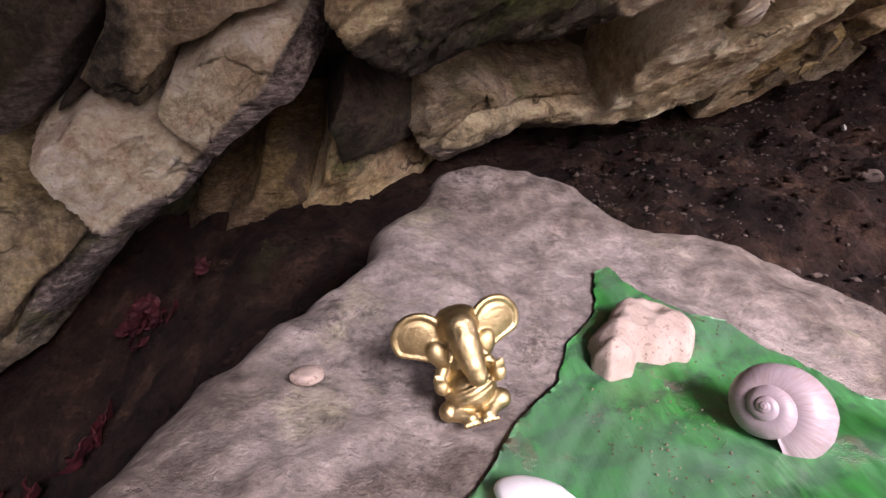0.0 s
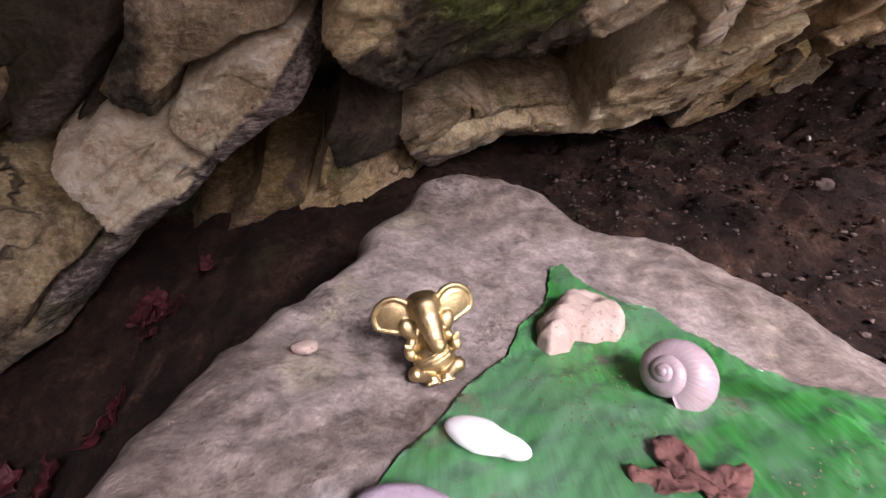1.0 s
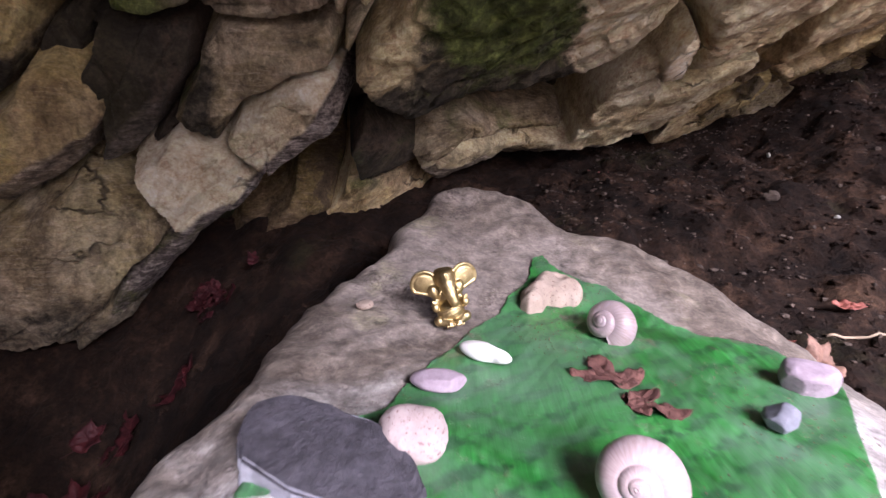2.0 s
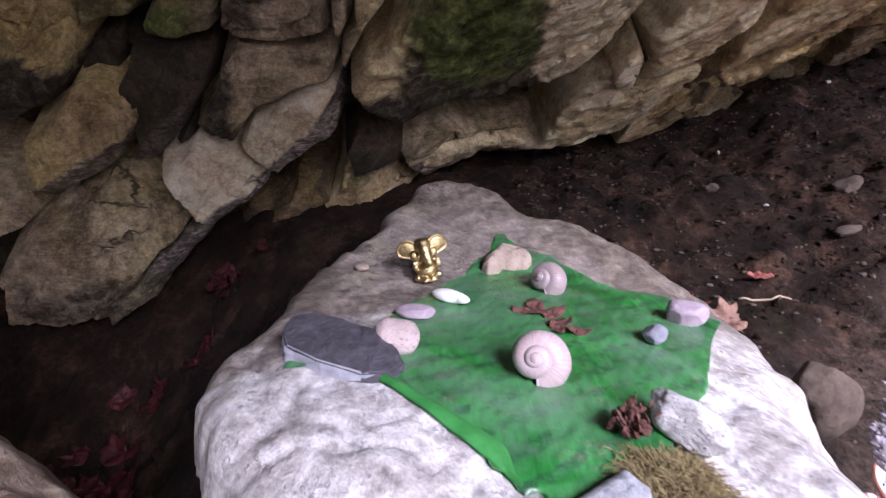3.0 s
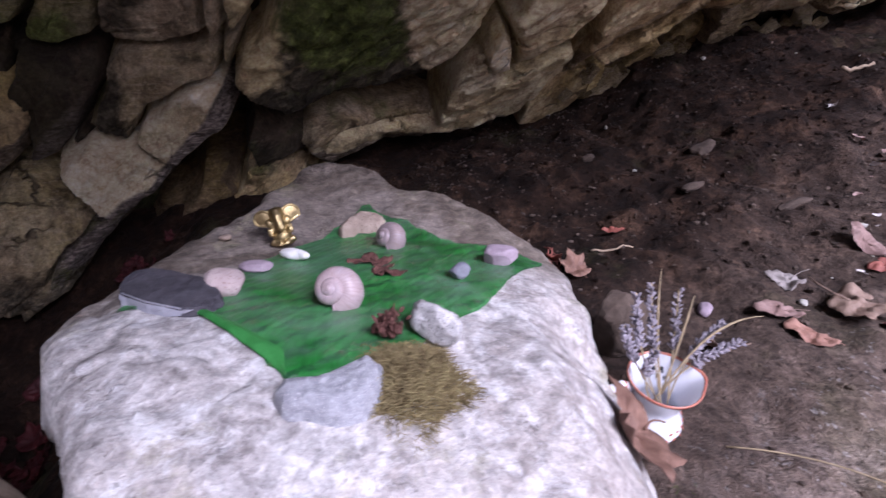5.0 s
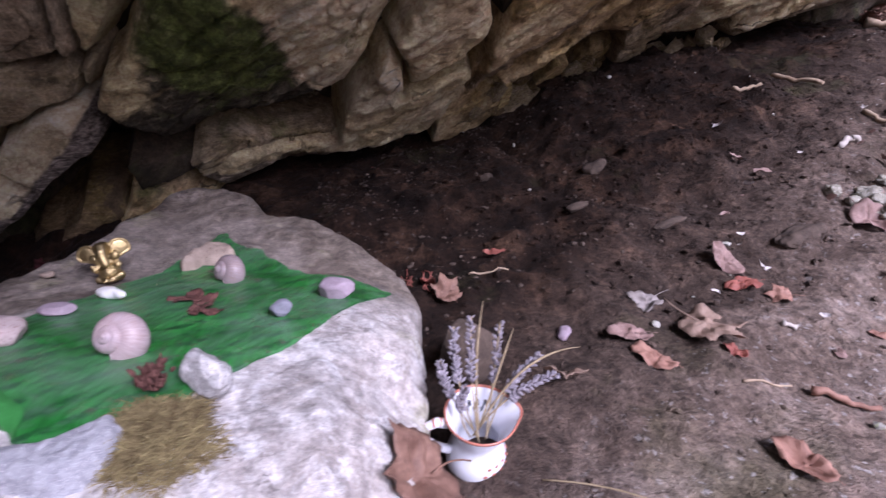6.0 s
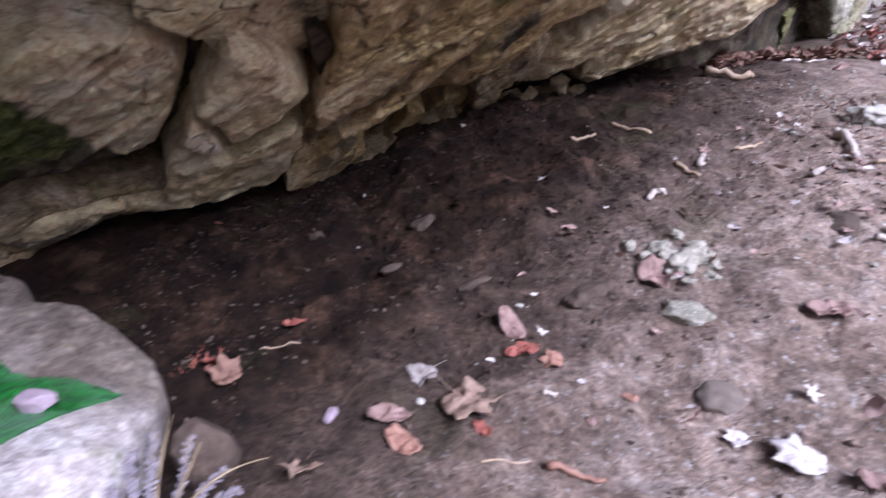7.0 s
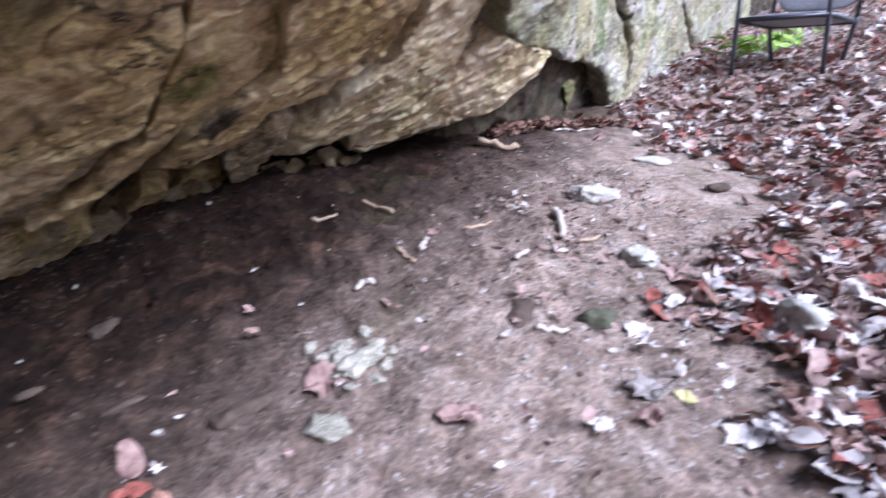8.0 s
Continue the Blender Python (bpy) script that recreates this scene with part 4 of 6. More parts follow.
def leaf_arrays(kind, size, curl, seed, thick=.0005):
    """A dry leaf: lobed or oval, cupped and crumpled, with a stalk."""
    rng = np.random.RandomState(seed)
    nr, na = 7, 56
    ang = np.linspace(0, 2 * math.pi, na, endpoint=False)
    if kind == "maple":
        tips, lengths = np.radians([90, 38, 142, -22, 202]), [1, .92, .92, .6, .6]
        rad = np.full(na, .60)
        for t, l in zip(tips, lengths):
            d = np.abs((ang - t + math.pi) % (2 * math.pi) - math.pi)
            rad = np.maximum(rad, .92 * l * np.exp(-(d / .52) ** 2) * (1 + .08 * np.cos(d * 22)))
    else:
        rad = 1 / np.sqrt((np.cos(ang) / .56) ** 2 + (np.sin(ang) / 1) ** 2) * (1 + .10 * np.maximum(np.sin(ang), 0) ** 8)
    rad = rad * (1 + .05 * vnoise(np.stack([np.cos(ang) * 3, np.sin(ang) * 3, np.full(na, seed)], -1)))
    rr = np.linspace(0, 1, nr)[1:]
    x = np.concatenate([[0], (rr[:, None] * rad * np.cos(ang)).ravel()]) * size / 2
    y = np.concatenate([[0], (rr[:, None] * rad * np.sin(ang)).ravel()]) * size / 2
    s = size / 2
    p = np.stack([x / s, y / s, np.full_like(x, seed * 1.7)], -1)
    a = rng.uniform(0, math.pi)
    across = (x * math.cos(a) + y * math.sin(a)) / s
    z = s * (curl * across ** 2 + .5 * curl * np.abs(x / s) ** 1.5 + .22 * fbm(p, 1.9, 4, seed)) - .05 * s * np.exp(-(x / s) ** 2 / .004)
    v = np.stack([x, y, z], -1)
    f = []
    for k in range(na):
        j = (k + 1) % na
        f.append((0, 1 + k, 1 + j))
        for i in range(nr - 2):
            b = 1 + i * na
            f += [(b + k, b + na + k, b + na + j), (b + k, b + na + j, b + j)]
    f = np.array(f)
    low = v - (0, 0, thick)
    rim = 1 + (nr - 2) * na
    edge = []
    for k in range(na):
        j = (k + 1) % na
        edge += [(rim + k, rim + k + len(v), rim + j + len(v)), (rim + k, rim + j + len(v), rim + j)]
    blade = np.concatenate([v, low]), np.concatenate([f, f[:, ::-1] + len(v), np.array(edge)])
    stalk = tube_arrays(curve_points((0, -.15 * s, 0), (.1 * s, -1.15 * s, .12 * s * (1 + curl)), (.08 * s, 0, 0), 6), [.022 * s, .02 * s, .017 * s, .015 * s, .013 * s, .016 * s], 5)
    out = joined([blade, stalk])
    out[0][:, 2] -= out[0][:, 2].min() * .8
    return out


# ---- materials for things ----
def leaf_material(name, a, b, rough=.65):
    return plain_material(name, a, b, 60, rough, .0012, .35)


dead_red = leaf_material("leaf_red", (.15, .036, .026), (.33, .115, .085))
dead_orange = leaf_material("leaf_orange", (.20, .095, .068), (.38, .215, .16))
dead_pink = leaf_material("leaf_pink", (.22, .135, .115), (.42, .30, .27))
dead_brown = leaf_material("leaf_brown", (.10, .05, .035), (.26, .15, .11))
dead_rose = leaf_material("leaf_rose", (.16, .092, .078), (.31, .21, .185))
dead_tan = leaf_material("leaf_tan", (.16, .10, .072), (.33, .235, .18))
dead_grey = leaf_material("leaf_grey", (.16, .135, .12), (.33, .295, .28))
dead_pale = leaf_material("leaf_pale", (.46, .41, .39), (.72, .67, .66))
dead_yellow = leaf_material("leaf_yellow", (.45, .40, .16), (.62, .57, .30))
crimson = leaf_material("leaf_crimson", (.022, .003, .005), (.07, .008, .010))
gold = plain_material("gold_paint", (.34, .25, .11), (.62, .49, .26), 160, .40, .0006, .5, 1.0)
stone_cream = plain_material("stone_cream", (.27, .205, .165), (.42, .335, .275), 60, .85, .0016, .3, speck=(.24, .17, .135))
stone_white = plain_material("stone_white", (.72, .70, .68), (.86, .85, .84), 50, .45, .0006)
stone_slate = plain_material("stone_slate", (.03, .027, .034), (.095, .088, .105), 120, .7, .003)
stone_edge = plain_material("stone_pale_edge", (.22, .22, .255), (.42, .42, .48), 60, .8, .0016)
stone_pink = plain_material("stone_pink", (.36, .28, .27), (.52, .43, .42), 70, .85, .0014, speck=(.25, .16, .16))
stone_purple = plain_material("stone_purple", (.22, .165, .20), (.42, .34, .40), 55, .75, .0018)
stone_blue = plain_material("stone_blue_grey", (.13, .13, .16), (.25, .25, .30), 80, .75, .0014)
stone_speckled = plain_material("stone_speckled", (.24, .23, .225), (.62, .60, .60), 95, .85, .0022, speck=(.12, .11, .11))
stone_grey = plain_material("stone_grey", (.21, .21, .235), (.46, .46, .50), 150, .85, .003, speck=(.58, .58, .62))
stone_dull = plain_material("stone_dull", (.035, .024, .018), (.115, .083, .064), 40, .9, .004)
stone_dusty = plain_material("stone_dusty", (.10, .078, .064), (.20, .163, .142), 40, .9, .003)
stone_field = plain_material("stone_field", (.25, .24, .205), (.54, .52, .49), 34, .85, .004, speck=(.28, .30, .18))
stone_rubble = plain_material("stone_rubble", (.13, .125, .085), (.44, .41, .35), 40, .9, .004, speck=(.55, .53, .50))
stone_mossy = plain_material("stone_mossy", (.03, .036, .016), (.13, .125, .09), 34, .9, .004)
wood_dry = plain_material("wood_dry", (.24, .16, .10), (.46, .36, .26), 30, .75, .001, stretch=((1, 1, .1), (0, 0, 0)))
wood_pale = plain_material("wood_pale", (.34, .29, .25), (.56, .51, .47), 30, .7, .001)
moss_dry = plain_material("moss_dry", (.10, .065, .035), (.40, .33, .16), 120, .9, .001, .15)
moss_green = plain_material("moss_green", (.03, .05, .01), (.10, .13, .03), 90, .9, .001, .15)
bark_brown = plain_material("bark_scrap", (.06, .022, .018), (.16, .07, .055), 130, .85, .002)
glaze_white = plain_material("glaze_white", (.70, .72, .80), (.82, .83, .88), 25, .18, .0002, .6)
glaze_rust = plain_material("glaze_rust", (.40, .13, .09), (.55, .22, .16), 60, .25, .0002, .6)
glaze_black = plain_material("glaze_black", (.02, .02, .025), (.05, .05, .06), 60, .25, .0002, .6)
lavender_bud = plain_material("lavender_dried", (.17, .15, .175), (.34, .31, .345), 240, .85, .0005, .2)
stalk_dry = plain_material("stalk_dry", (.20, .15, .09), (.40, .32, .2), 90, .8, .0004, .2)


def shell_material(name="shell", light=1.0):
    n = Nodes(name)
    turn = n.t.nodes.new("ShaderNodeAttribute")
    turn.attribute_name = "turn"
    bands = n.add("TexNoise", Scale=1.0, Detail=5, Roughness=.7)
    stretch = n.add("Mapping", Scale=(16, 1, 1))
    n.link(turn.outputs["Vector"], stretch.inputs[0])
    n.link(stretch.outputs[0], bands.inputs["Vector"])
    colour = n.ramp(bands.outputs["Fac"], (.34, tuple(c * light for c in (.25, .18, .175))), (.48, tuple(c * light for c in (.29, .22, .22))), (.62, tuple(c * light for c in (.35, .28, .29))))
    colour = n.mix(n.ramp(n.noise(60, 6, .7), (.45, 0.0), (.7, .6)), colour, tuple(c * light for c in (.34, .29, .33)))
    colour = n.mix(n.ramp(n.noise(38, 4, .6), (.6, 0.0), (.7, .7)), colour, tuple(c * light for c in (.25, .21, .23)))
    height = n.math("ADD", bands.outputs["Fac"], n.math("MULTIPLY", n.noise(300, 3, .6), .3))
    return n.done(colour, .42, n.bump(height, .00012, .6), Specular_IOR_Level=.45)


shell_mat = shell_material()
shell_pale = shell_material("shell_bleached", 1.3)

# ---- on the altar stone ----
def elephant_figure():
    """A small seated elephant figure, one closed mesh of many merged lumps."""
    bits = []

    def lump(x, y, z, a, b, c, turn=(0, 0, 0)):
        v, f = ICO[3]
        bits.append(moved((v * (a, b, c), f), pose(x, y, z, *turn)))

    def limb(points, radii):
        bits.append(tube_arrays(points, radii, 14))
        for p, r in zip(points, radii):
            lump(*p, r, r, r)

    lump(0, 0, .0035, .0128, .0115, .0038)
    lump(0, -.002, .0130, .0116, .0112, .0110)
    lump(0, .002, .023, .0085, .0075, .0085)
    for s in (-1, 1):
        limb([(s * .005, .0, .0072), (s * .0112, -.0065, .0072), (s * .0035, -.0125, .005)], [.0046, .0044, .0028])
        limb([(s * .0078, .001, .0255), (s * .0122, -.002, .0195), (s * .012, -.0065, .0172)], [.0032, .0027, .0024])
        lump(s * .0125, -.0085, .0202, .003, .0018, .0042, (-15, 0, s * 12))
        for k in range(4):
            lump(s * (.0112 + .001 * k), -.0095, .0228 + .0004 * k, .0006, .0009, .0022)
        for k in range(4):
            lump(s * (.0012 + .0018 * k), -.0148, .0034, .001, .001, .0012)
        # ears: wide cupped wings with a thick rolled rim
        m = pose(s * .0168, .0015, .0378, 6, s * 30, s * 16)
        v, f = ICO[4]
        d = v * (.0108, .0013, .0104)
        d[:, 0] = (d[:, 0] + s * .004) * (1 - .62 * np.clip(-d[:, 2] / .0104, 0, 1)) - s * .004
        d[:, 2] *= 1 + .5 * np.clip(-d[:, 2] / .0104, 0, 1)
        d[:, 1] += 26 * (d[:, 0] ** 2 + d[:, 2] ** 2) * .30
        bits.append(moved((d, f), m))
        rim = [((math.cos(a) * .0107 + s * .004) * (1 - .62 * max(-math.sin(a), 0)) - s * .004, 26 * .30 * .0108 ** 2 - .0004, math.sin(a) * .0103 * (1 + .5 * max(-math.sin(a), 0))) for a in np.linspace(-1.2, 4.3, 40)]
        bits.append(moved(tube_arrays(rim, .0015, 10), m))
        for r0, a0, a1 in ((.0060, .1, 2.9), (.0034, -2.4, -.4)):
            fold = [(math.cos(a) * r0, .0003, math.sin(a) * r0 * 1.1) for a in np.linspace(a0, a1, 14)]
            bits.append(moved(tube_arrays(fold, .0012, 8), m))
        lump(s * .0098, -.0005, .0300, .0048, .0036, .0068, (0, s * 26, 0))
        lump(s * .0050, -.0105, .0392, .0009, .0006, .0011)
        limb([(s * .0055, -.0085, .0335), (s * .0074, -.0120, .0303)], [.0018, .0010])
    lump(0, -.001, .0405, .0088, .0086, .0086)
    lump(0, -.0008, .0462, .0080, .0066, .0030)
    limb([(0, -.0060, .0415), (.0002, -.0096, .0370), (.0006, -.0122, .0320), (.0012, -.0140, .0272), (.0020, -.0150, .0228)], [.0074, .0066, .0057, .0049, .0041])
    for k in range(3):
        a = [(.0118 * math.sin(t) * 1.01, -.001 - .0114 * math.cos(t), .0125 + .0025 * k + .0035 * math.sin(t)) for t in np.linspace(-.75, .75, 14)]
        bits.append(tube_arrays(a, .0008, 8))
    v, f = joined(bits)
    fig = thing("elephant_figurine", mesh_of("elephant_figurine", v, f), gold, "small gold-painted seated elephant figurine with large ears", "figurine")
    melt = fig.modifiers.new("merge", "REMESH")
    melt.mode, melt.voxel_size, melt.use_smooth_shade = "VOXEL", .0005, True
    x, y, z = on_altar(.040, .176)
    fig.matrix_world = pose(x, y, z - .0005, -13, -8, 13) @ Matrix.Scale(.92, 4)
    return fig


elephant_figure()


def snail_shell(width, turns=4.4, label="", pose_matrix=None, material=None):
    """A globose snail shell: a tube that winds and widens down an axis."""
    nt, ns = 260, 30
    th = np.linspace(0, turns * 2 * math.pi, nt)
    grow = np.exp(.118 * (th - th[-1]))
    big = width * .5
    centre = big * .50 * grow
    tube = big * .54 * grow
    close = 1 - .16 * smooth(th[-1] - 1.6, th[-1], th)
    centre, tube = centre * close, tube * (1 - .4 * (1 - close))
    drop = -big * .86 * (grow - grow[0])
    ph = np.linspace(0, 2 * math.pi, ns, endpoint=False)
    r = centre[:, None] + tube[:, None] * np.cos(ph) * .98
    z = drop[:, None] + tube[:, None] * np.sin(ph) * 1.02
    x, y = r * np.cos(th)[:, None], r * np.sin(th)[:, None]
    # fine growth ridges
    rid = 1 + .0012 * np.sin(th * 46)[:, None] + .007 * vnoise(np.stack([th * 5, th * 0, th * 0], -1))[:, None]
    v = np.stack([x * rid, -y * rid, z], -1).reshape(-1, 3)
    i = np.arange(nt * ns).reshape(nt, ns)
    j = np.roll(i, -1, 1)
    f = np.stack([i[:-1], i[1:], j[1:], j[:-1]], -1).reshape(-1, 4)
    # the mouth's lip turns inwards
    lip = i[-1]
    inner = v[lip] * .9 + v[lip].mean(0) * .1
    deep = v[i[-24]] * .8 + v[i[-24]].mean(0) * .2
    n0 = len(v)
    v = np.concatenate([v, inner, deep])
    a, b = np.arange(ns) + n0, np.arange(ns) + n0 + ns
    f = np.concatenate([f, np.stack([lip, np.roll(lip, -1), np.roll(a, -1), a], -1), np.stack([a, np.roll(a, -1), np.roll(b, -1), b], -1)])
    me = mesh_of("snail_shell", v, f)
    t = np.concatenate([np.repeat(th, ns), np.full(2 * ns, th[-1])])
    w = np.concatenate([np.tile(ph, nt), np.tile(ph, 2)])
    me.attributes.new("turn", "FLOAT_VECTOR", "POINT").data.foreach_set("vector", np.stack([t, np.sin(w), np.cos(w)], -1).astype(np.float32).ravel())
    return thing("snail_shell", me, material or shell_mat, label, "snail shell", "", "snail shells on the altar", pose_matrix)


def shell_pose(x, y, lift, axis_way, spin):
    """Stands a shell with its apex pointing along axis_way."""
    x, y, z = on_altar(x, y)
    return Matrix.Translation((x, y, z + lift)) @ Vector(axis_way).to_track_quat("Z", "Y").to_matrix().to_4x4() @ pose(0, 0, 0, 0, 0, spin)


snail_shell(.054, label="bleached lilac-white snail shell lying on its side", pose_matrix=shell_pose(.110, -.011, .0205, (-.25, -.82, .5), 62), material=shell_pale)
snail_shell(.048, label="pinkish banded snail shell with its coil tilted", pose_matrix=shell_pose(.148, .168, .0175, (-.66, -.56, .50), 88))



def flat_stone(name, outline, height, material, label, rim=.004, tip=(0, 0), wear=.0016, dent=()):
    """A stone from its outline seen from above: a worn top, a rounded rim and steep broken flanks."""
    q = np.array(outline)
    mid = q.mean(0)
    step = .0011
    xs, ys = np.arange(q[:, 0].min() - .006, q[:, 0].max() + .006, step), np.arange(q[:, 1].min() - .006, q[:, 1].max() + .006, step)
    gx, gy = np.meshgrid(xs, ys)
    x, y = gx.ravel(), gy.ravel()
    p = np.stack([x, y, np.zeros_like(x)], -1)
    w = .0016 * fbm(p, 60, 3, len(name))
    d = polygon_distance(np.stack([x + w, y + .0016 * fbm(p, 60, 3, 9)], -1), outline)
    e = np.clip(d / rim, 0, 1)
    z = height + tip[0] * (x - mid[0]) + tip[1] * (y - mid[1]) + wear * fbm(p, 50, 3, 5) + wear * .5 * fbm(p, 170, 2, 6)
    for dx, dy, r, deep in dent:
        z = z - deep * np.exp(-((x - dx) ** 2 + (y - dy) ** 2) / r ** 2)
    z = z - rim * (1 - np.sqrt(1 - (1 - e) ** 2)) - 12 * np.maximum(-d, 0)
    z = np.maximum(z, -.008)
    faces = grid_faces(len(xs), len(ys), d > -.0045)
    ids, inv = np.unique(faces, return_inverse=True)
    base = on_altar(*mid)
    v = np.stack([x - mid[0], y - mid[1], z], -1)[ids]
    me = mesh_of(name, v, inv.reshape(faces.shape))
    ob = thing(name, me, material, label, "stone", at=pose(*base))
    return ob


def slate_slab():
    """A split slab: a bevelled prism with a tilted top and a pale broken front."""
    base = [(-.063, .017), (-.061, .036), (-.038, .044), (-.024, .037), (.008, .026), (.022, .010), (.027, -.004), (.018, -.015), (.0, -.020), (-.030, -.012), (-.056, .002)]
    rng = np.random.RandomState(4)
    cx, cy = np.mean(base, 0)
    bm = bmesh.new()
    low = [bm.verts.new((x - cx, y - cy, -.004)) for x, y in base]
    high = [bm.verts.new(((x - cx) * .95 + rng.uniform(-.001, .001), (y - cy) * .93, .0125 - .05 * (x - cx) + .20 * (y - cy) + rng.uniform(-.0012, .0012) - .004 * (x > .015))) for x, y in base]
    bm.faces.new(high)
    bm.faces.new(low[::-1])
    n = len(base)
    for k in range(n):
        bm.faces.new((low[k], high[k], high[(k + 1) % n], low[(k + 1) % n])[::-1])
    bmesh.ops.recalc_face_normals(bm, faces=bm.faces)
    bmesh.ops.bevel(bm, geom=bm.edges[:], offset=.0014, segments=2, affect="EDGES")
    bmesh.ops.triangulate(bm, faces=bm.faces[:])
    bmesh.ops.subdivide_edges(bm, edges=[x for x in bm.edges if x.calc_length() > .006], cuts=3, use_grid_fill=True)
    bmesh.ops.triangulate(bm, faces=bm.faces[:])
    co = np.array([v.co[:] for v in bm.verts])
    shift = .0012 * fbm(co, 70, 3, 8) + .0008 * fbm(co, 200, 2, 9)
    for v, h in zip(bm.verts, shift):
        v.co += v.normal * h
    me = mesh_from_bm("slate_slab", bm, False)
    ob = thing("slate_slab", me, stone_slate, "long dark slate slab with a pale broken edge", "stone", at=pose(*on_altar(cx, cy)))
    me.materials.append(stone_edge)
    for face in me.polygons:
        if face.normal.y < -.35 and face.normal.z < .62 and face.center.x < .018 + .006 * math.sin(face.center.z * 900):
            face.material_index = 1
    return ob


slate_slab()
flat_stone("cream_stone", [(.096, .212), (.099, .228), (.110, .237), (.119, .252), (.136, .257), (.150, .249), (.154, .235), (.147, .222), (.134, .217), (.119, .219), (.113, .209), (.101, .204)], .0165, stone_cream,
           "cream limestone lump with dark pits on the green leaf", .012, (-.08, .12), .0018, [(.136, .243, .006, .003), (.124, .228, .007, .003), (.143, .232, .004, .002)])
flat_stone("grey_stone", [(.087, -.118), (.09, -.106), (.112, -.105), (.126, -.097), (.143, -.089), (.153, -.1), (.151, -.12), (.142, -.133), (.127, -.138), (.107, -.133), (.093, -.128)], .0135, stone_grey,
           "large smooth blue-grey stone with a dented edge", .010, (-.02, .16), .0010)
stone("pink_stone", stone_pink, (.042, .036, .028), 8, on_altar(.014, .03), 20, (14, 16), "rounded pinkish-grey stone leaning on the slate slab", rough=.05, box=.75, detail=5)
stone("purple_pebble", stone_purple, (.034, .018, .012), 17, on_altar(.03, .085), -8, (0, 0), "flat oval purple-brown pebble", cuts=3, rough=.03)
stone("purple_stone", stone_purple, (.046, .032, .026), 23, on_altar(.278, .122), -18, (4, 4), "angular purple-grey stone at the leaf's edge", cuts=16, rough=.035, box=.6, detail=5)
stone("blue_pebble", stone_blue, (.024, .022, .018), 41, on_altar(.226, .073), 0, (0, 0), "small round blue-grey pebble on the green leaf", cuts=9, rough=.03)
stone("speckled_stone", stone_speckled, (.052, .029, .03), 52, on_altar(.19, -.052), -52, (0, 10), "rough speckled grey-white stone beside dry moss", cuts=9, rough=.09, detail=5)
stone("chip_stone", stone_cream, (.014, .012, .008), 71, on_altar(-.028, .186), 10, (0, 0), "tiny pale stone chip lying on the boulder", cuts=8, rough=.05, detail=3)


def white_pebble():
    v, f = stone_arrays((.038, .015, .012), 5, 0, .015, 4)
    waist = 1 - .38 * np.exp(-((v[:, 0] - .006) / .005) ** 2)
    v[:, 1] *= waist * np.where(v[:, 0] > .006, .8, 1.1)
    x, y, z = on_altar(.06, .122)
    return thing("white_pebble", mesh_of("white_pebble", v, f), stone_white, "smooth long white pebble with a narrow waist", "pebble", "", "", pose(x, y, z, 0, 0, -30))


white_pebble()

# brown dry bits on the green leaf
for k, (x, y, size, turn) in enumerate([(.126, .108, .024, 70), (.138, .117, .03, 20), (.150, .108, .024, -60), (.152, .088, .026, 110), (.163, .076, .024, 75), (.147, .08, .020, 10)]):
    bx, by, bz = on_altar(x, y)
    thing("leaf_scrap", mesh_of("leaf_scrap", *leaf_arrays("oval", size, .1, 300 + k)), bark_brown, "small reddish-brown dry leaf scrap on the green leaf", "leaf scrap", "", "leaf scraps on the altar", pose(bx, by, bz + .0012, 6 * (k % 3 - 1), 5, turn))


def tuft(name, material, x, y, radius, height, count, seed, surface, label, category, flat=.5):
    """Matted strands of moss as one mesh."""
    rng = np.random.RandomState(seed)
    pieces = []
    for _ in range(count):
        a, r = rng.uniform(0, 2 * math.pi), radius * math.sqrt(rng.uniform())
        r *= 1 + .35 * math.sin(3 * a + seed) * math.cos(2 * a)
        px, py = r * math.cos(a) * rng.uniform(.8, 1.1), r * math.sin(a)
        top = height * max(1 - (r / radius) ** 2, .05) * rng.uniform(.3, 1) + .001
        b, l = rng.uniform(0, 2 * math.pi), rng.uniform(.004, .013)
        p0 = Vector((px, py, top * rng.uniform(0, .6)))
        p2 = p0 + Vector((math.cos(b) * l, math.sin(b) * l, top * rng.uniform(.2, 1) * flat))
        pts = curve_points(p0, p2, tuple(rng.normal(0, .0016, 3)), 5)
        base = surface(x + px, y + py)[2] - surface(x, y)[2]
        pts = [q + Vector((0, 0, base)) for q in pts]
        pieces.append(tube_arrays(pts, [.00032, .00032, .0003, .00025, .00015], 3, False))
    at = surface(x, y)
    return thing(name, mesh_of(name, *joined(pieces)), material, label, category, "stuff", "", pose(*at))


def on_altar_fast(x, y):
    return (x, y, .149 - .1 * (x - .1) - .05 * (y - .1) + .21 * max(y - .2, 0) - 1.5 * max(-.02 - y, 0) ** 2)


def on_slope(x, y):
    return (x, y, float(ground_height(x, y)) - .004)


tuft("dry_moss", moss_dry, .168, -.099, .037, .019, 6500, 3, on_altar_fast, "matted pad of dry yellow-brown moss", "moss")
tuft("green_moss", moss_green, .396, -.074, .024, .016, 1500, 4, on_slope, "dark green moss cushion beside the boulder", "moss")
tuft("dry_moss", moss_dry, .444, -.062, .028, .012, 1500, 5, on_slope, "small tuft of dry yellowish moss on soil", "moss")


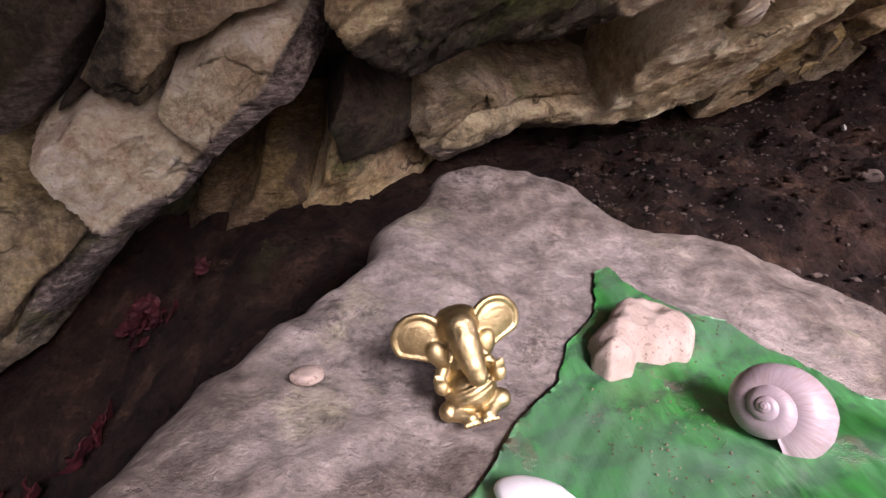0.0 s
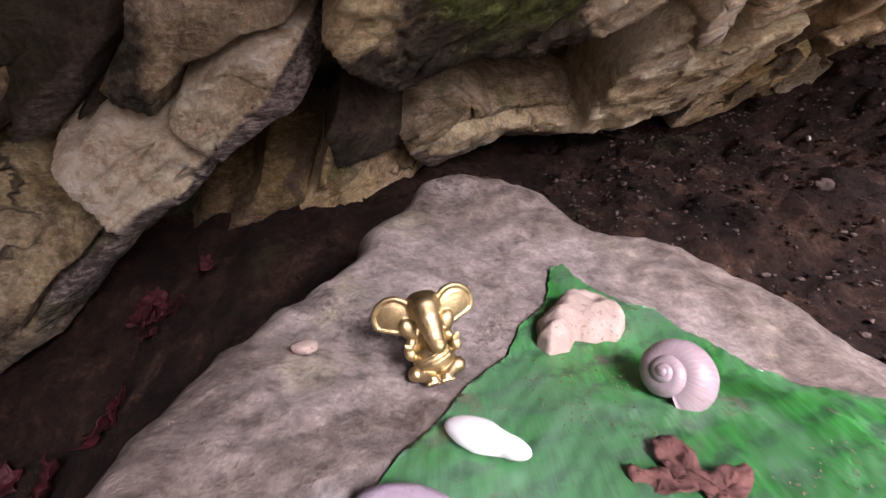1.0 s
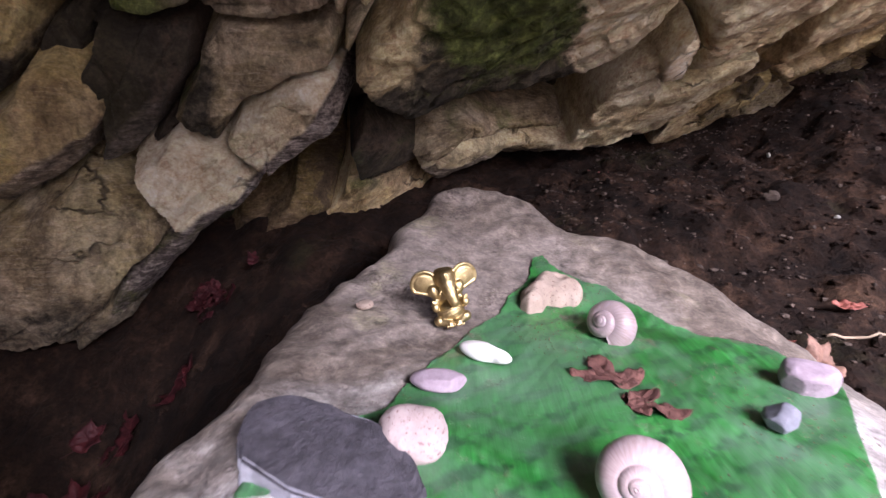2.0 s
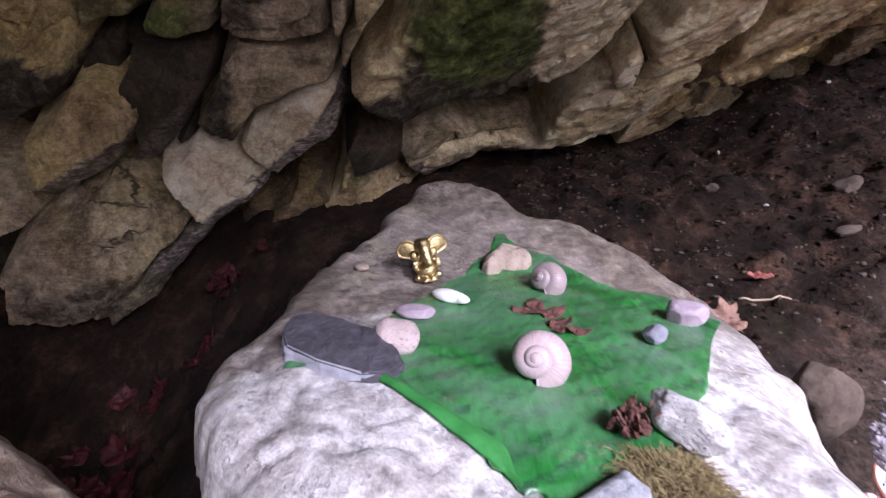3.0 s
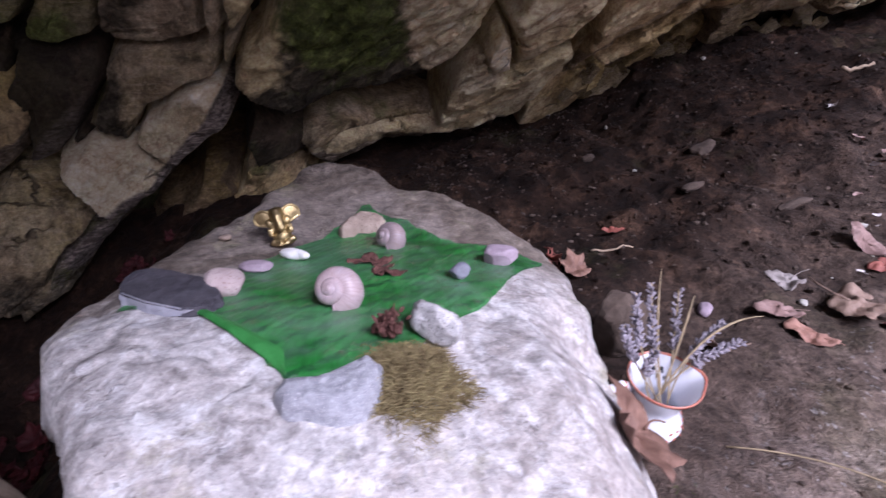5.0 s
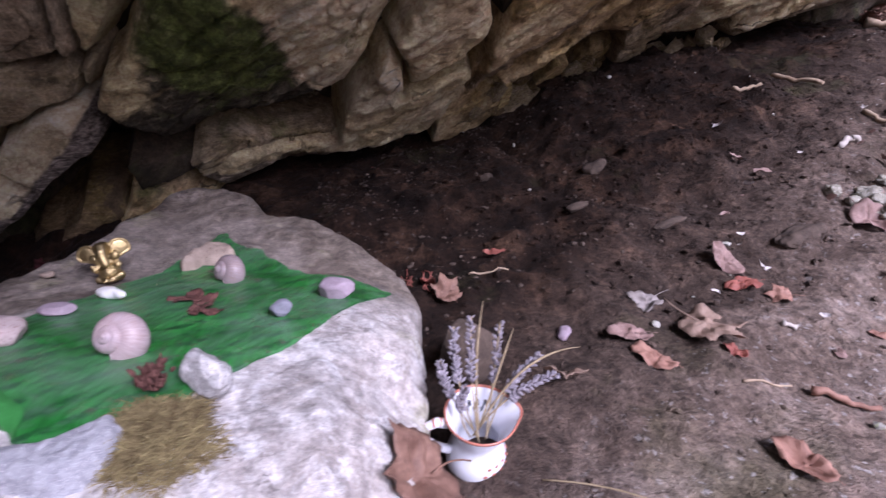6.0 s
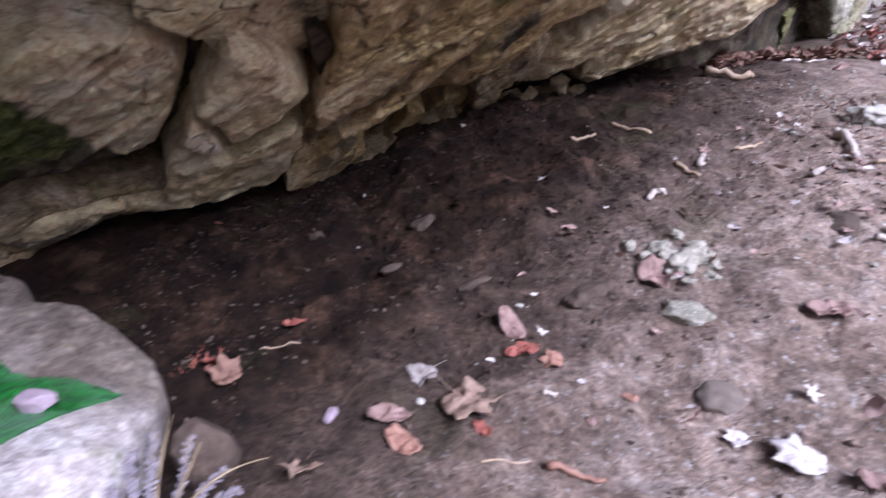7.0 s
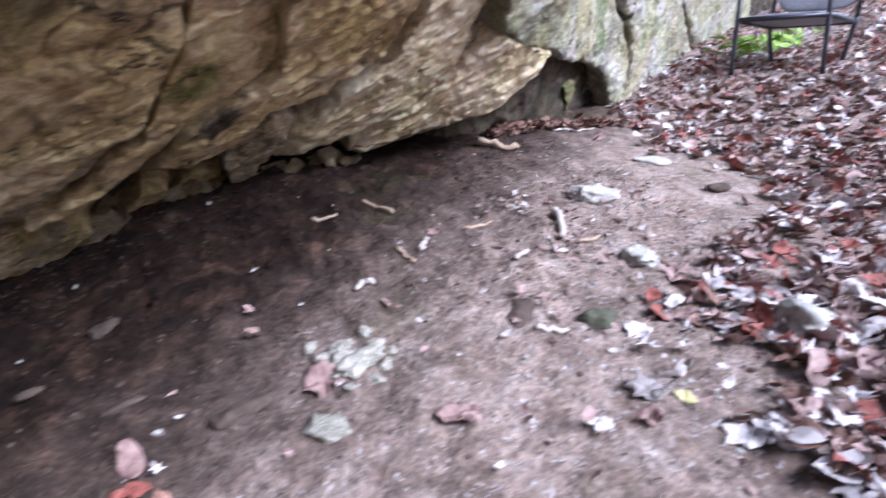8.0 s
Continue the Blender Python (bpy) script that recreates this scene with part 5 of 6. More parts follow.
def bark_scrap():
    rng = np.random.RandomState(6)
    scrap = new("cone_scrap")
    scrap.location = on_altar(.157, -.055)
    tagged(scrap, "crumbled dark red-brown cone scrap beside the moss", "cone scrap")
    for _ in range(110):
        v, f = stone_arrays((rng.uniform(.003, .007), rng.uniform(.0009, .002), rng.uniform(.004, .009)), rng.randint(999), 6, .15, 2)
        part("scale", mesh_of("scale", *moved((v, f), pose(rng.normal(0, .0048), rng.normal(0, .004), abs(rng.normal(.008, .005)), *rng.uniform(-35, 35, 2), rng.uniform(0, 360)))), bark_brown, scrap)


bark_scrap()


crumb_brown = plain_material("crumb_brown", (.09, .065, .045), (.24, .18, .13), 300, .9, .0003)


def crumbs():
    """Grains of soil on the green leaf and the boulder."""
    rng = np.random.RandomState(9)
    pieces = []
    v0, f0 = ICO[1]
    while len(pieces) < 900:
        x, y = rng.uniform(-.05, .32), rng.uniform(-.03, .33)
        if polygon_distance(np.array([[x, y]]), LEAF_OUTLINE)[0] < -.01:
            continue
        if vnoise(np.array([[x * 17, y * 17, 2.5]]))[0] < .18:
            continue
        s = rng.uniform(.0002, .00055)
        pieces.append((v0 * s * rng.uniform(.6, 1.3, 3) + on_altar_fast(x, y) + np.array([0, 0, .0035]), f0))
    v, f = joined(pieces)
    h = altar_height(v[:, 0], v[:, 1])
    plane = np.array([on_altar_fast(a, b)[2] for a, b in v[:, :2]])
    v[:, 2] += h - plane
    thing("soil_crumbs", mesh_of("soil_crumbs", v, f), crumb_brown, "loose brown soil crumbs strewn over leaf and boulder", "crumbs", "stuff")


crumbs()

# ---- jug with dried lavender ----
def lathe(profile, sides=64, spout=0.0):
    """A turned shell from (radius, height) rows, pulled out on one side at the top."""
    pr = np.array(profile)
    a = np.linspace(0, 2 * math.pi, sides, endpoint=False)
    top = pr[:, 1].max()
    pull = 1 + spout * smooth(.55 * top, top, pr[:, 1])[:, None] * np.exp(-(((a + math.pi) % (2 * math.pi) - math.pi) / .35) ** 2)
    r = pr[:, :1] * pull
    v = np.stack([r * np.cos(a), r * np.sin(a), np.repeat(pr[:, 1:], sides, 1)], -1).reshape(-1, 3)
    i = np.arange(len(v)).reshape(len(pr), sides)
    j = np.roll(i, -1, 1)
    return v, np.stack([i[:-1], j[:-1], j[1:], i[1:]], -1).reshape(-1, 4)


def jug():
    outer = [(.0, .0), (.02, .0), (.024, .002), (.029, .012), (.031, .022), (.029, .033), (.0235, .043), (.0215, .05), (.0225, .057), (.027, .069), (.0335, .082)]
    inner = [(.0345, .0835), (.0325, .0825), (.0255, .0685), (.0208, .057), (.0195, .05), (.0215, .043), (.026, .033), (.026, .012), (.0, .008)]
    base = new("jug")
    tagged(base, "small white glazed jug with rust rim, painted dots and dried lavender", "jug")
    base.matrix_world = pose(.398, .004, -.014, 15, 2, 0) @ Matrix.Scale(.95, 4)
    part("body", mesh_of("body", *lathe(outer + inner, 72, .16)), glaze_white, base)
    rim = lathe([(.0334, .0805), (.0344, .0808), (.0353, .0835), (.0350, .0848), (.0338, .0846), (.0330, .0830)], 72, .16)
    part("rim_band", mesh_of("rim_band", *rim), glaze_rust, base, "rust-brown painted rim")
    loop = [(-.0325, 0, .0745), (-.042, 0, .078), (-.0505, 0, .074), (-.054, 0, .064), (-.051, 0, .053), (-.044, 0, .044), (-.0345, 0, .038), (-.028, 0, .035)]
    handle = part("handle", mesh_of("handle", *tube_arrays(loop, [.005, .0048, .0045, .0043, .0043, .0044, .0046, .005], 14)), glaze_white, base)
    for k, (x, z, tilt) in enumerate([(-.040, .0778, 20), (-.0455, .0772, -5), (-.0508, .0732, -40), (-.0538, .066, -75), (-.0532, .0585, -110)]):
        band = tube_arrays([(0, 0, -.0009), (0, 0, .0009)], .00475, 14)
        part("stripe", mesh_of("stripe", *moved(band, pose(x, 0, z, 0, 90 + tilt, 0))), glaze_rust, handle)
    # dots round the belly
    for row, (r, z) in enumerate([(.0302, .013), (.0312, .020), (.0308, .027), (.0288, .034)]):
        for k in range(11):
            a = -1.5 + .3 * k + .15 * (row % 2)
            v, f = ICO[2]
            dot = moved((v * (.0022, .0022, .0006), f), Matrix.Translation((r * math.cos(a), r * math.sin(a), z)) @ Vector((math.cos(a), math.sin(a), 0)).to_track_quat("Z", "Y").to_matrix().to_4x4())
            part("dot", mesh_of("dot", *dot), glaze_rust, base)
    # black scrawl inside the mouth
    for k in range(4):
        a0 = .75 + .32 * k
        pts = [((.0195 + (z - .05) * .34) * math.cos(a), (.0195 + (z - .05) * .34) * math.sin(a), z) for a, z in zip(np.linspace(a0, a0 + .22, 7), .066 + .007 * np.sin(np.linspace(0, 6, 7)))]
        part("brush_line", mesh_of("brush_line", *tube_arrays(pts, .0011, 6)), glaze_black, base)


jug()
MOUTH = Vector((.398, -.017, .046))


def lavender(tip, bend, seed, buds, kinds="sprig"):
    rng = np.random.RandomState(seed)
    start = MOUTH + Vector((rng.uniform(-.008, .008), rng.uniform(-.006, .006), -.01))
    pts = curve_points(start, tip, bend, 14)
    sprig = new("lavender_sprig")
    tagged(sprig, "dried grey-lilac lavender sprig standing in the jug", "lavender", "lavender sprigs in the jug")
    sprig.location = start
    local = [p - start for p in pts]
    part("stem", mesh_of("stem", *tube_arrays(local, .0008, 6)), stalk_dry, sprig)
    pieces = []
    v, f = ICO[1]
    for k in range(buds):
        t = 1 - (k / buds) * .52
        i = t * (len(local) - 1)
        p = local[int(i)].lerp(local[min(int(i) + 1, len(local) - 1)], i % 1)
        way = (local[-1] - local[-3]).normalized()
        out = Vector(rng.normal(size=3)).cross(way).normalized()
        s = rng.uniform(.0018, .0028) * (1.15 - .5 * t)
        m = Matrix.Translation(p + out * rng.uniform(.001, .0038)) @ (way * .8 + out).to_track_quat("Z", "Y").to_matrix().to_4x4()
        pieces.append(moved((v * (s * .8, s * .8, s * 2.0), f), m))
    part("flower_head", mesh_of("flower_head", *joined(pieces)), lavender_bud, sprig)


lavender((.385, .022, .132), (-.006, 0, .004), 1, 90)
lavender((.404, .03, .137), (-.003, 0, .0), 2, 70)
lavender((.369, .006, .108), (-.008, 0, .006), 3, 80)
lavender((.463, .002, .104), (-.006, 0, .008), 4, 90)
lavender((.474, -.012, .09), (-.004, 0, .010), 5, 90)
lavender((.432, .03, .128), (.0, 0, .0), 6, 50)
lavender((.388, -.02, .095), (-.008, 0, .004), 7, 60)
for k, (tip, bend) in enumerate([((.418, .04, .146), (-.004, 0, .004)), ((.50, .0, .108), (-.006, 0, .02)), ((.442, .02, .125), (.002, 0, .006))]):
    blade = tube_arrays(curve_points(MOUTH, tip, bend, 14), [.0011] * 10 + [.0009, .0007, .0005, .0003], 6)
    thing("grass_stalk", mesh_of("grass_stalk", *blade), stalk_dry, "thin bent dry straw stalk in the jug", "straw", "", "straws in the jug")
fallen = tube_arrays(curve_points((.45, -.045, .004), (.56, -.12, .004), (.01, .004, .004), 12), .0008, 6)
thing("grass_stalk", mesh_of("grass_stalk", *fallen), stalk_dry, "fallen dry lavender stalk on the soil", "straw")

# ---- leaves that lie singly ----
def leaf(kind, x, y, size, material, label, turn=0, curl=.35, tip=(0, 0), seed=1, lift=.001, name="dead_leaf"):
    return thing(name, mesh_of(name, *leaf_arrays(kind, size * .86, curl * .42, seed)), material, label, "leaf", "", "dead leaves on the soil", ground_pose(x, y, turn, lift, tip))


big_leaf = leaf("maple", .385, -.065, .13, dead_brown, "large dark brown dry leaf leaning against the boulder", 35, .3, (0, 0), 11)
big_leaf.matrix_world = Matrix.Translation((.333, -.092, .070)) @ Vector((.75, -.12, .62)).to_track_quat("Z", "Y").to_matrix().to_4x4() @ pose(0, 0, 0, 0, 0, 40)
leaf("oval", .525, .388, .042, dead_red, "small bright red leaf on dark soil", 80, .3, (0, 0), 12)
leaf("maple", .426, .291, .078, dead_brown, "curled reddish-brown leaf beside the boulder", 20, .9, (25, 0), 13)
leaf("maple", .40, .325, .05, dead_red, "dry reddish leaf folded against the boulder", 120, 1.2, (50, 0), 37)
leaf("maple", .524, .078, .082, dead_tan, "crumpled tan leaf standing folded on the soil", 160, 1.1, (30, 10), 14)
leaf("oval", .633, .136, .064, dead_rose, "flat greyish-pink leaf on the soil", 65, .2, (0, 0), 15)
leaf("oval", .640, .090, .064, dead_orange, "salmon-orange leaf on the soil", 30, .35, (0, 0), 16)
leaf("maple", .734, .131, .125, dead_tan, "big pale brown lobed leaf with curled rim", 200, .45, (0, 0), 17)
leaf("oval", .737, .078, .034, dead_red, "small folded dark red leaf on the soil", 20, .7, (0, 0), 18)
leaf("maple", .697, .206, .078, dead_grey, "crumpled pale grey leaf pressed into the soil", 100, .5, (0, 0), 19)
leaf("oval", .853, .256, .070, dead_rose, "pale pink leaf with a curled tip", 10, .7, (20, 0), 20)
leaf("oval", .852, .210, .060, dead_red, "rust-red leaf rolled lengthwise on the soil", 80, 1.0, (0, 0), 21)
leaf("maple", .887, .178, .055, dead_orange, "small light orange lobed leaf", 60, .5, (0, 0), 22)
leaf("oval", .701, -.066, .070, dead_orange, "pinkish-orange leaf on grey soil", 10, .45, (0, 0), 23)
leaf("oval", .890, .081, .026, dead_rose, "tiny pink leaf fragment on the soil", 0, .3, (0, 0), 24)
leaf("oval", .960, .094, .026, dead_orange, "tiny orange leaf fragment on the soil", 50, .4, (0, 0), 25)
leaf("maple", 1.150, .298, .12, dead_rose, "pale pink lobed leaf lying on pale rubble", 170, .4, (0, 0), 26, .012)
leaf("maple", 1.087, -.058, .095, dead_pale, "bleached crumpled leaf on grey soil", 20, .3, (0, 0), 27)
leaf("maple", 1.052, -.002, .05, dead_pale, "bleached crumpled leaf on grey soil", 70, .5, (0, 0), 38)
leaf("oval", 1.322, .110, .080, dead_rose, "pale pink leaf with one rolled side", 75, .5, (0, 0), 28)
leaf("oval", 1.123, -.118, .05, dead_rose, "pale pink leaf with one rolled side", 40, .5, (0, 0), 39)
leaf("oval", 1.692, -.030, .05, dead_yellow, "small pale yellow leaf on the soil", 15, .3, (0, 0), 29)
leaf("maple", 1.588, -.046, .075, dead_rose, "pinkish lobed leaf on grey soil", 80, .5, (0, 0), 30)
leaf("maple", 1.642, .004, .11, dead_grey, "grey crumpled leaf with a pink underside", 40, .6, (0, 0), 31)
leaf("maple", 1.516, -.013, .07, dead_pale, "bleached pale leaf folded on the soil", 120, .6, (0, 0), 32)
leaf("maple", 1.766, .139, .09, dead_pale, "bleached pale leaf folded on the soil", 100, .8, (0, 0), 33)
leaf("oval", 1.86, -.2, .10, dead_red, "red-brown leaf at the litter's edge", 30, .5, (0, 0), 34)
leaf("maple", 1.955, .088, .10, dead_tan, "pale tan leaf at the litter's edge", 75, .5, (0, 0), 35)
leaf("maple", 1.739, -.181, .13, dead_pale, "bleached pale leaf folded on the soil", 30, .6, (0, 0), 40)
leaf("maple", 1.69, -.14, .10, dead_pale, "bleached pale leaf folded on the soil", 80, .6, (0, 0), 41)
leaf("oval", .37, .93, .05, dead_red, "small red leaf under the rock's rim", 75, .4, (0, 0), 36)

# dark red leaves in the hollow behind the altar
rng = np.random.RandomState(77)
for k in range(16):
    leaf("maple", -.325 + rng.normal(0, .022), .545 + rng.normal(0, .018), rng.uniform(.03, .05), crimson, "small dark crimson leaf in the hollow", rng.uniform(0, 360), rng.uniform(.4, 1), tuple(rng.uniform(-35, 35, 2)), 500 + k, rng.uniform(.002, .03), "crimson_leaf")
for k in range(30):
    leaf("maple", -.47 + rng.normal(0, .085), .29 + rng.normal(0, .06), rng.uniform(.05, .10), crimson, "dark crimson leaf in the shaded pit", rng.uniform(0, 360), rng.uniform(.3, .8), tuple(rng.uniform(-20, 20, 2)), 540 + k, rng.uniform(.002, .02), "crimson_leaf")

# ---- stones and sticks on the ground ----
def ground_stone(x, y, size, seed, material, label, turn=0, sink=.3, name="field_stone", **how):
    ob = stone(name, material, size, seed, on_ground(x, y), turn, (0, 0), label, "stone", sink, **how)
    ob.matrix_world = ground_pose(x, y, turn, -sink * size[2])
    return ob


ground_stone(.418, .128, (.082, .066, .088), 101, stone_dull, "rounded dark grey boulder beside the altar stone", 10, .2, cuts=7, rough=.05, detail=5)
ground_stone(1.215, .315, (.11, .09, .06), 102, stone_rubble, "pale lichen-covered rubble stone half buried", 30, .55, cuts=16, rough=.32, detail=5, box=.7)
for k, (x, y, s) in enumerate([(1.26, .335, .045), (1.205, .365, .05), (1.17, .35, .035), (1.28, .30, .03), (1.24, .262, .035), (1.19, .262, .025), (1.30, .33, .022), (1.15, .38, .03), (1.26, .38, .028)]):
    ground_stone(x, y, (s * 1.2, s, s * .8), 130 + k, stone_rubble, "white crumbly rubble stone", 37 * k, .5, cuts=16, rough=.32, detail=4, box=.75)
ground_stone(1.255, .32, (.05, .04, .035), 103, stone_rubble, "white crumbly rubble stone", 10, .45, cuts=14, rough=.28, box=.75)
ground_stone(1.265, .285, (.035, .03, .03), 104, stone_rubble, "white crumbly rubble stone", 60, .45, cuts=14, rough=.28, box=.75)
ground_stone(1.128, .196, (.090, .06, .038), 105, stone_rubble, "flat pale green-grey stone in the soil", -25, .45, cuts=12, rough=.2)
ground_stone(1.080, .06, (.075, .06, .035), 106, stone_dusty, "round dark brown-grey stone on the soil", 0, .62, cuts=8, rough=.12)
ground_stone(.705, .469, (.055, .024, .016), 107, stone_dull, "thin flat stone lying on the slope", 5, .4, cuts=14, rough=.12, box=.7)
ground_stone(.842, .388, (.078, .025, .016), 108, stone_dull, "thin flat stone lying on the slope", 14, .4, cuts=14, rough=.12, box=.7)
ground_stone(.812, .617, (.072, .05, .045), 109, stone_dull, "dark stone stuck in the slope", 20, .5, cuts=14, rough=.16, box=.75)
ground_stone(.583, .668, (.045, .035, .035), 110, stone_dull, "small dark stone in the slope", 60, .5, cuts=14, rough=.16, box=.75)
ground_stone(.561, .176, (.026, .020, .018), 111, stone_purple, "small purple-grey pebble on the soil", 60, .2, cuts=7, detail=3)
ground_stone(.677, .151, (.014, .012, .01), 112, stone_field, "tiny pale pebble on the soil", 0, .2, cuts=7, detail=3)
ground_stone(1.013, .294, (.11, .05, .03), 113, stone_dull, "greenish flat stone flush with the soil", 20, .6, cuts=10, rough=.2)
ground_stone(2.107, .645, (.18, .12, .085), 114, stone_field, "white weathered boulder with mossy foot", -15, .42, cuts=16, rough=.22, box=.75, detail=5)
ground_stone(2.001, .355, (.13, .10, .075), 115, stone_field, "white weathered stone with mossy foot", 5, .42, cuts=16, rough=.22, box=.75, detail=5)
ground_stone(2.595, .844, (.17, .08, .035), 116, stone_field, "flat pale stone flush with the soil", -10, .4, cuts=9, rough=.08)
ground_stone(1.712, .205, (.10, .05, .05), 117, stone_mossy, "dark mossy stone half sunk in soil", -10, .55, cuts=8, rough=.1)
ground_stone(2.081, -.01, (.15, .14, .10), 118, stone_field, "white stone among the fallen leaves", 60, .45, cuts=14, rough=.25, box=.75)
ground_stone(1.58, .30, (.16, .07, .045), 119, stone_dull, "brownish stone rib in the soil", 40, .8, cuts=8, rough=.1)
ground_stone(2.599, .562, (.12, .05, .04), 120, stone_dull, "dark flat stone on the bare soil", 0, .3, cuts=8)


def stick(a, b, radius, material, label, seed=0):
    """A crooked stick that lies along the ground."""
    rng = np.random.RandomState(seed)
    pts = []
    for k in range(9):
        t = k / 8
        x, y = a[0] + (b[0] - a[0]) * t + rng.normal(0, radius * .3), a[1] + (b[1] - a[1]) * t + rng.normal(0, radius * .3)
        pts.append(Vector((x, y, on_ground(x, y)[2] + radius * rng.uniform(.6, 1.6))))
    start = pts[0].copy()
    radii = [radius * rng.uniform(.7, 1.15) * (1 - .3 * k / 8) for k in range(9)]
    return thing("stick", mesh_of("stick", *tube_arrays([p - start for p in pts], radii, 9)), material, label, "stick", "", "sticks on the soil", Matrix.Translation(start))


stick((1.450, .906), (1.500, .790), .007, wood_dry, "short brown stick on dark soil", 1)
stick((1.285, .84), (1.345, .815), .006, wood_dry, "knobbly bit of brown wood", 2)
stick((1.652, .657), (1.742, .653), .005, wood_dry, "pale brown straight stick", 3)
stick((1.925, .60), (1.870, .495), .013, wood_pale, "stout bleached piece of wood", 4)
stick((1.90, .47), (1.96, .46), .006, wood_dry, "short thin stick on the soil", 5)
stick((1.485, .58), (1.515, .61), .008, wood_pale, "small chip of pale bleached wood", 6)
stick((1.677, .447), (1.723, .466), .008, wood_pale, "small chip of pale bleached wood", 7)
stick((1.43, .60), (1.45, .54), .006, wood_dry, "short brown stick on dark soil", 8)
stick((1.29, .516), (1.33, .508), .008, wood_pale, "thin bleached twig on soil", 9)
stick((.718, .039), (.783, .038), .0018, wood_dry, "thin curved twig on soil", 10)
stick((.798, .029), (.855, -.009), .005, dead_orange, "peeled orange strip of bark", 11)
stick((.47, .345), (.53, .325), .002, wood_dry, "thin dark twig on the soil", 12)
stick((2.05, 1.21), (2.18, 1.12), .016, wood_dry, "dark root end under the rock", 13)
stick((1.56, .22), (1.63, .20), .007, wood_pale, "small chip of pale bleached wood", 14)
stick((2.5, 1.3), (2.75, 1.32), .006, wood_pale, "thin bleached twig on soil", 15)
stick((.842, .125), (.862, .119), .004, wood_pale, "small chip of pale bleached wood", 16)
rng = np.random.RandomState(41)
for k in range(14):
    x, y = .385 + rng.normal(0, .018), .335 + rng.normal(0, .02)
    stick((x, y), (x + rng.uniform(-.02, .02), y + rng.uniform(.02, .05)), .0012, dead_red, "reddish dry needle beside the boulder", 60 + k)


def log():
    """A barked log with a bare pale flank."""
    a, b = Vector((-.52, .10, .045)), Vector((.03, -.27, .055))
    nl, ns = 150, 90
    t, ph = np.meshgrid(np.linspace(0, 1, nl), np.linspace(0, 2 * math.pi, ns, endpoint=False), indexing="ij")
    way = (b - a).normalized()
    side = way.cross(Vector((0, 0, 1))).normalized()
    up = side.cross(way)
    q = np.stack([t * 8, np.cos(ph) * 1.2, np.sin(ph) * 1.2], -1).reshape(-1, 3)
    r = .082 * (1 + .05 * fbm(q, 1, 3, 4) + .03 * fbm(q * (1, 5, 5), 1.5, 3, 6)).reshape(t.shape)
    ridge = np.cos(ph - 1.0) > .45 + .25 * vnoise(q * (1, 2, 2), 8).reshape(t.shape)
    r = r - .006 * ridge
    c = np.array(a)[None, None] + t[..., None] * np.array(b - a)
    v = (c + r[..., None] * (np.cos(ph)[..., None] * np.array(side) + np.sin(ph)[..., None] * np.array(up))).reshape(-1, 3)
    i = np.arange(nl * ns).reshape(nl, ns)
    j = np.roll(i, -1, 1)
    f = np.stack([i[:-1], j[:-1], j[1:], i[1:]], -1).reshape(-1, 4)
    me = mesh_of("log", v - np.array(a), f[:, ::-1])
    n = Nodes("log_wood")
    along = n.place((8, 8, 30), (0, 0, 34))
    grain = n.noise(3, 7, .7, along)
    colour = n.ramp(grain, (.3, (.12, .075, .05)), (.5, (.26, .18, .125)), (.7, (.42, .315, .225)))
    colour = n.mix(n.ramp(n.noise(7, 5, .65), (.50, 0.0), (.58, .85)), colour, (.52, .41, .31))
    colour = n.mix(n.ramp(n.noise(11, 4, .6), (.6, 0.0), (.66, .9)), colour, (.20, .10, .05))
    n.done(colour, .8, n.bump(n.math("ADD", grain, n.noise(60, 5, .7)), .006, .9))
    trunk = thing("log", me, n.m, "weathered log with peeling bark lying beside the altar stone", "log", at=Matrix.Translation(a))
    for end, flip in ((0, 1), (nl - 1, -1)):
        ring = v[i[end]] - np.array(a)
        mid = ring.mean(0)
        vv = np.concatenate([ring, ring * .5 + mid * .5, [mid]])
        ff = [(k, (k + 1) % ns, ns + (k + 1) % ns) for k in range(ns)] + [(k, ns + (k + 1) % ns, ns + k) for k in range(ns)] + [(ns + k, ns + (k + 1) % ns, 2 * ns) for k in range(ns)]
        part("cut_end", mesh_of("cut_end", vv, np.array(ff)[:, ::flip]), wood_dry, trunk)


log()


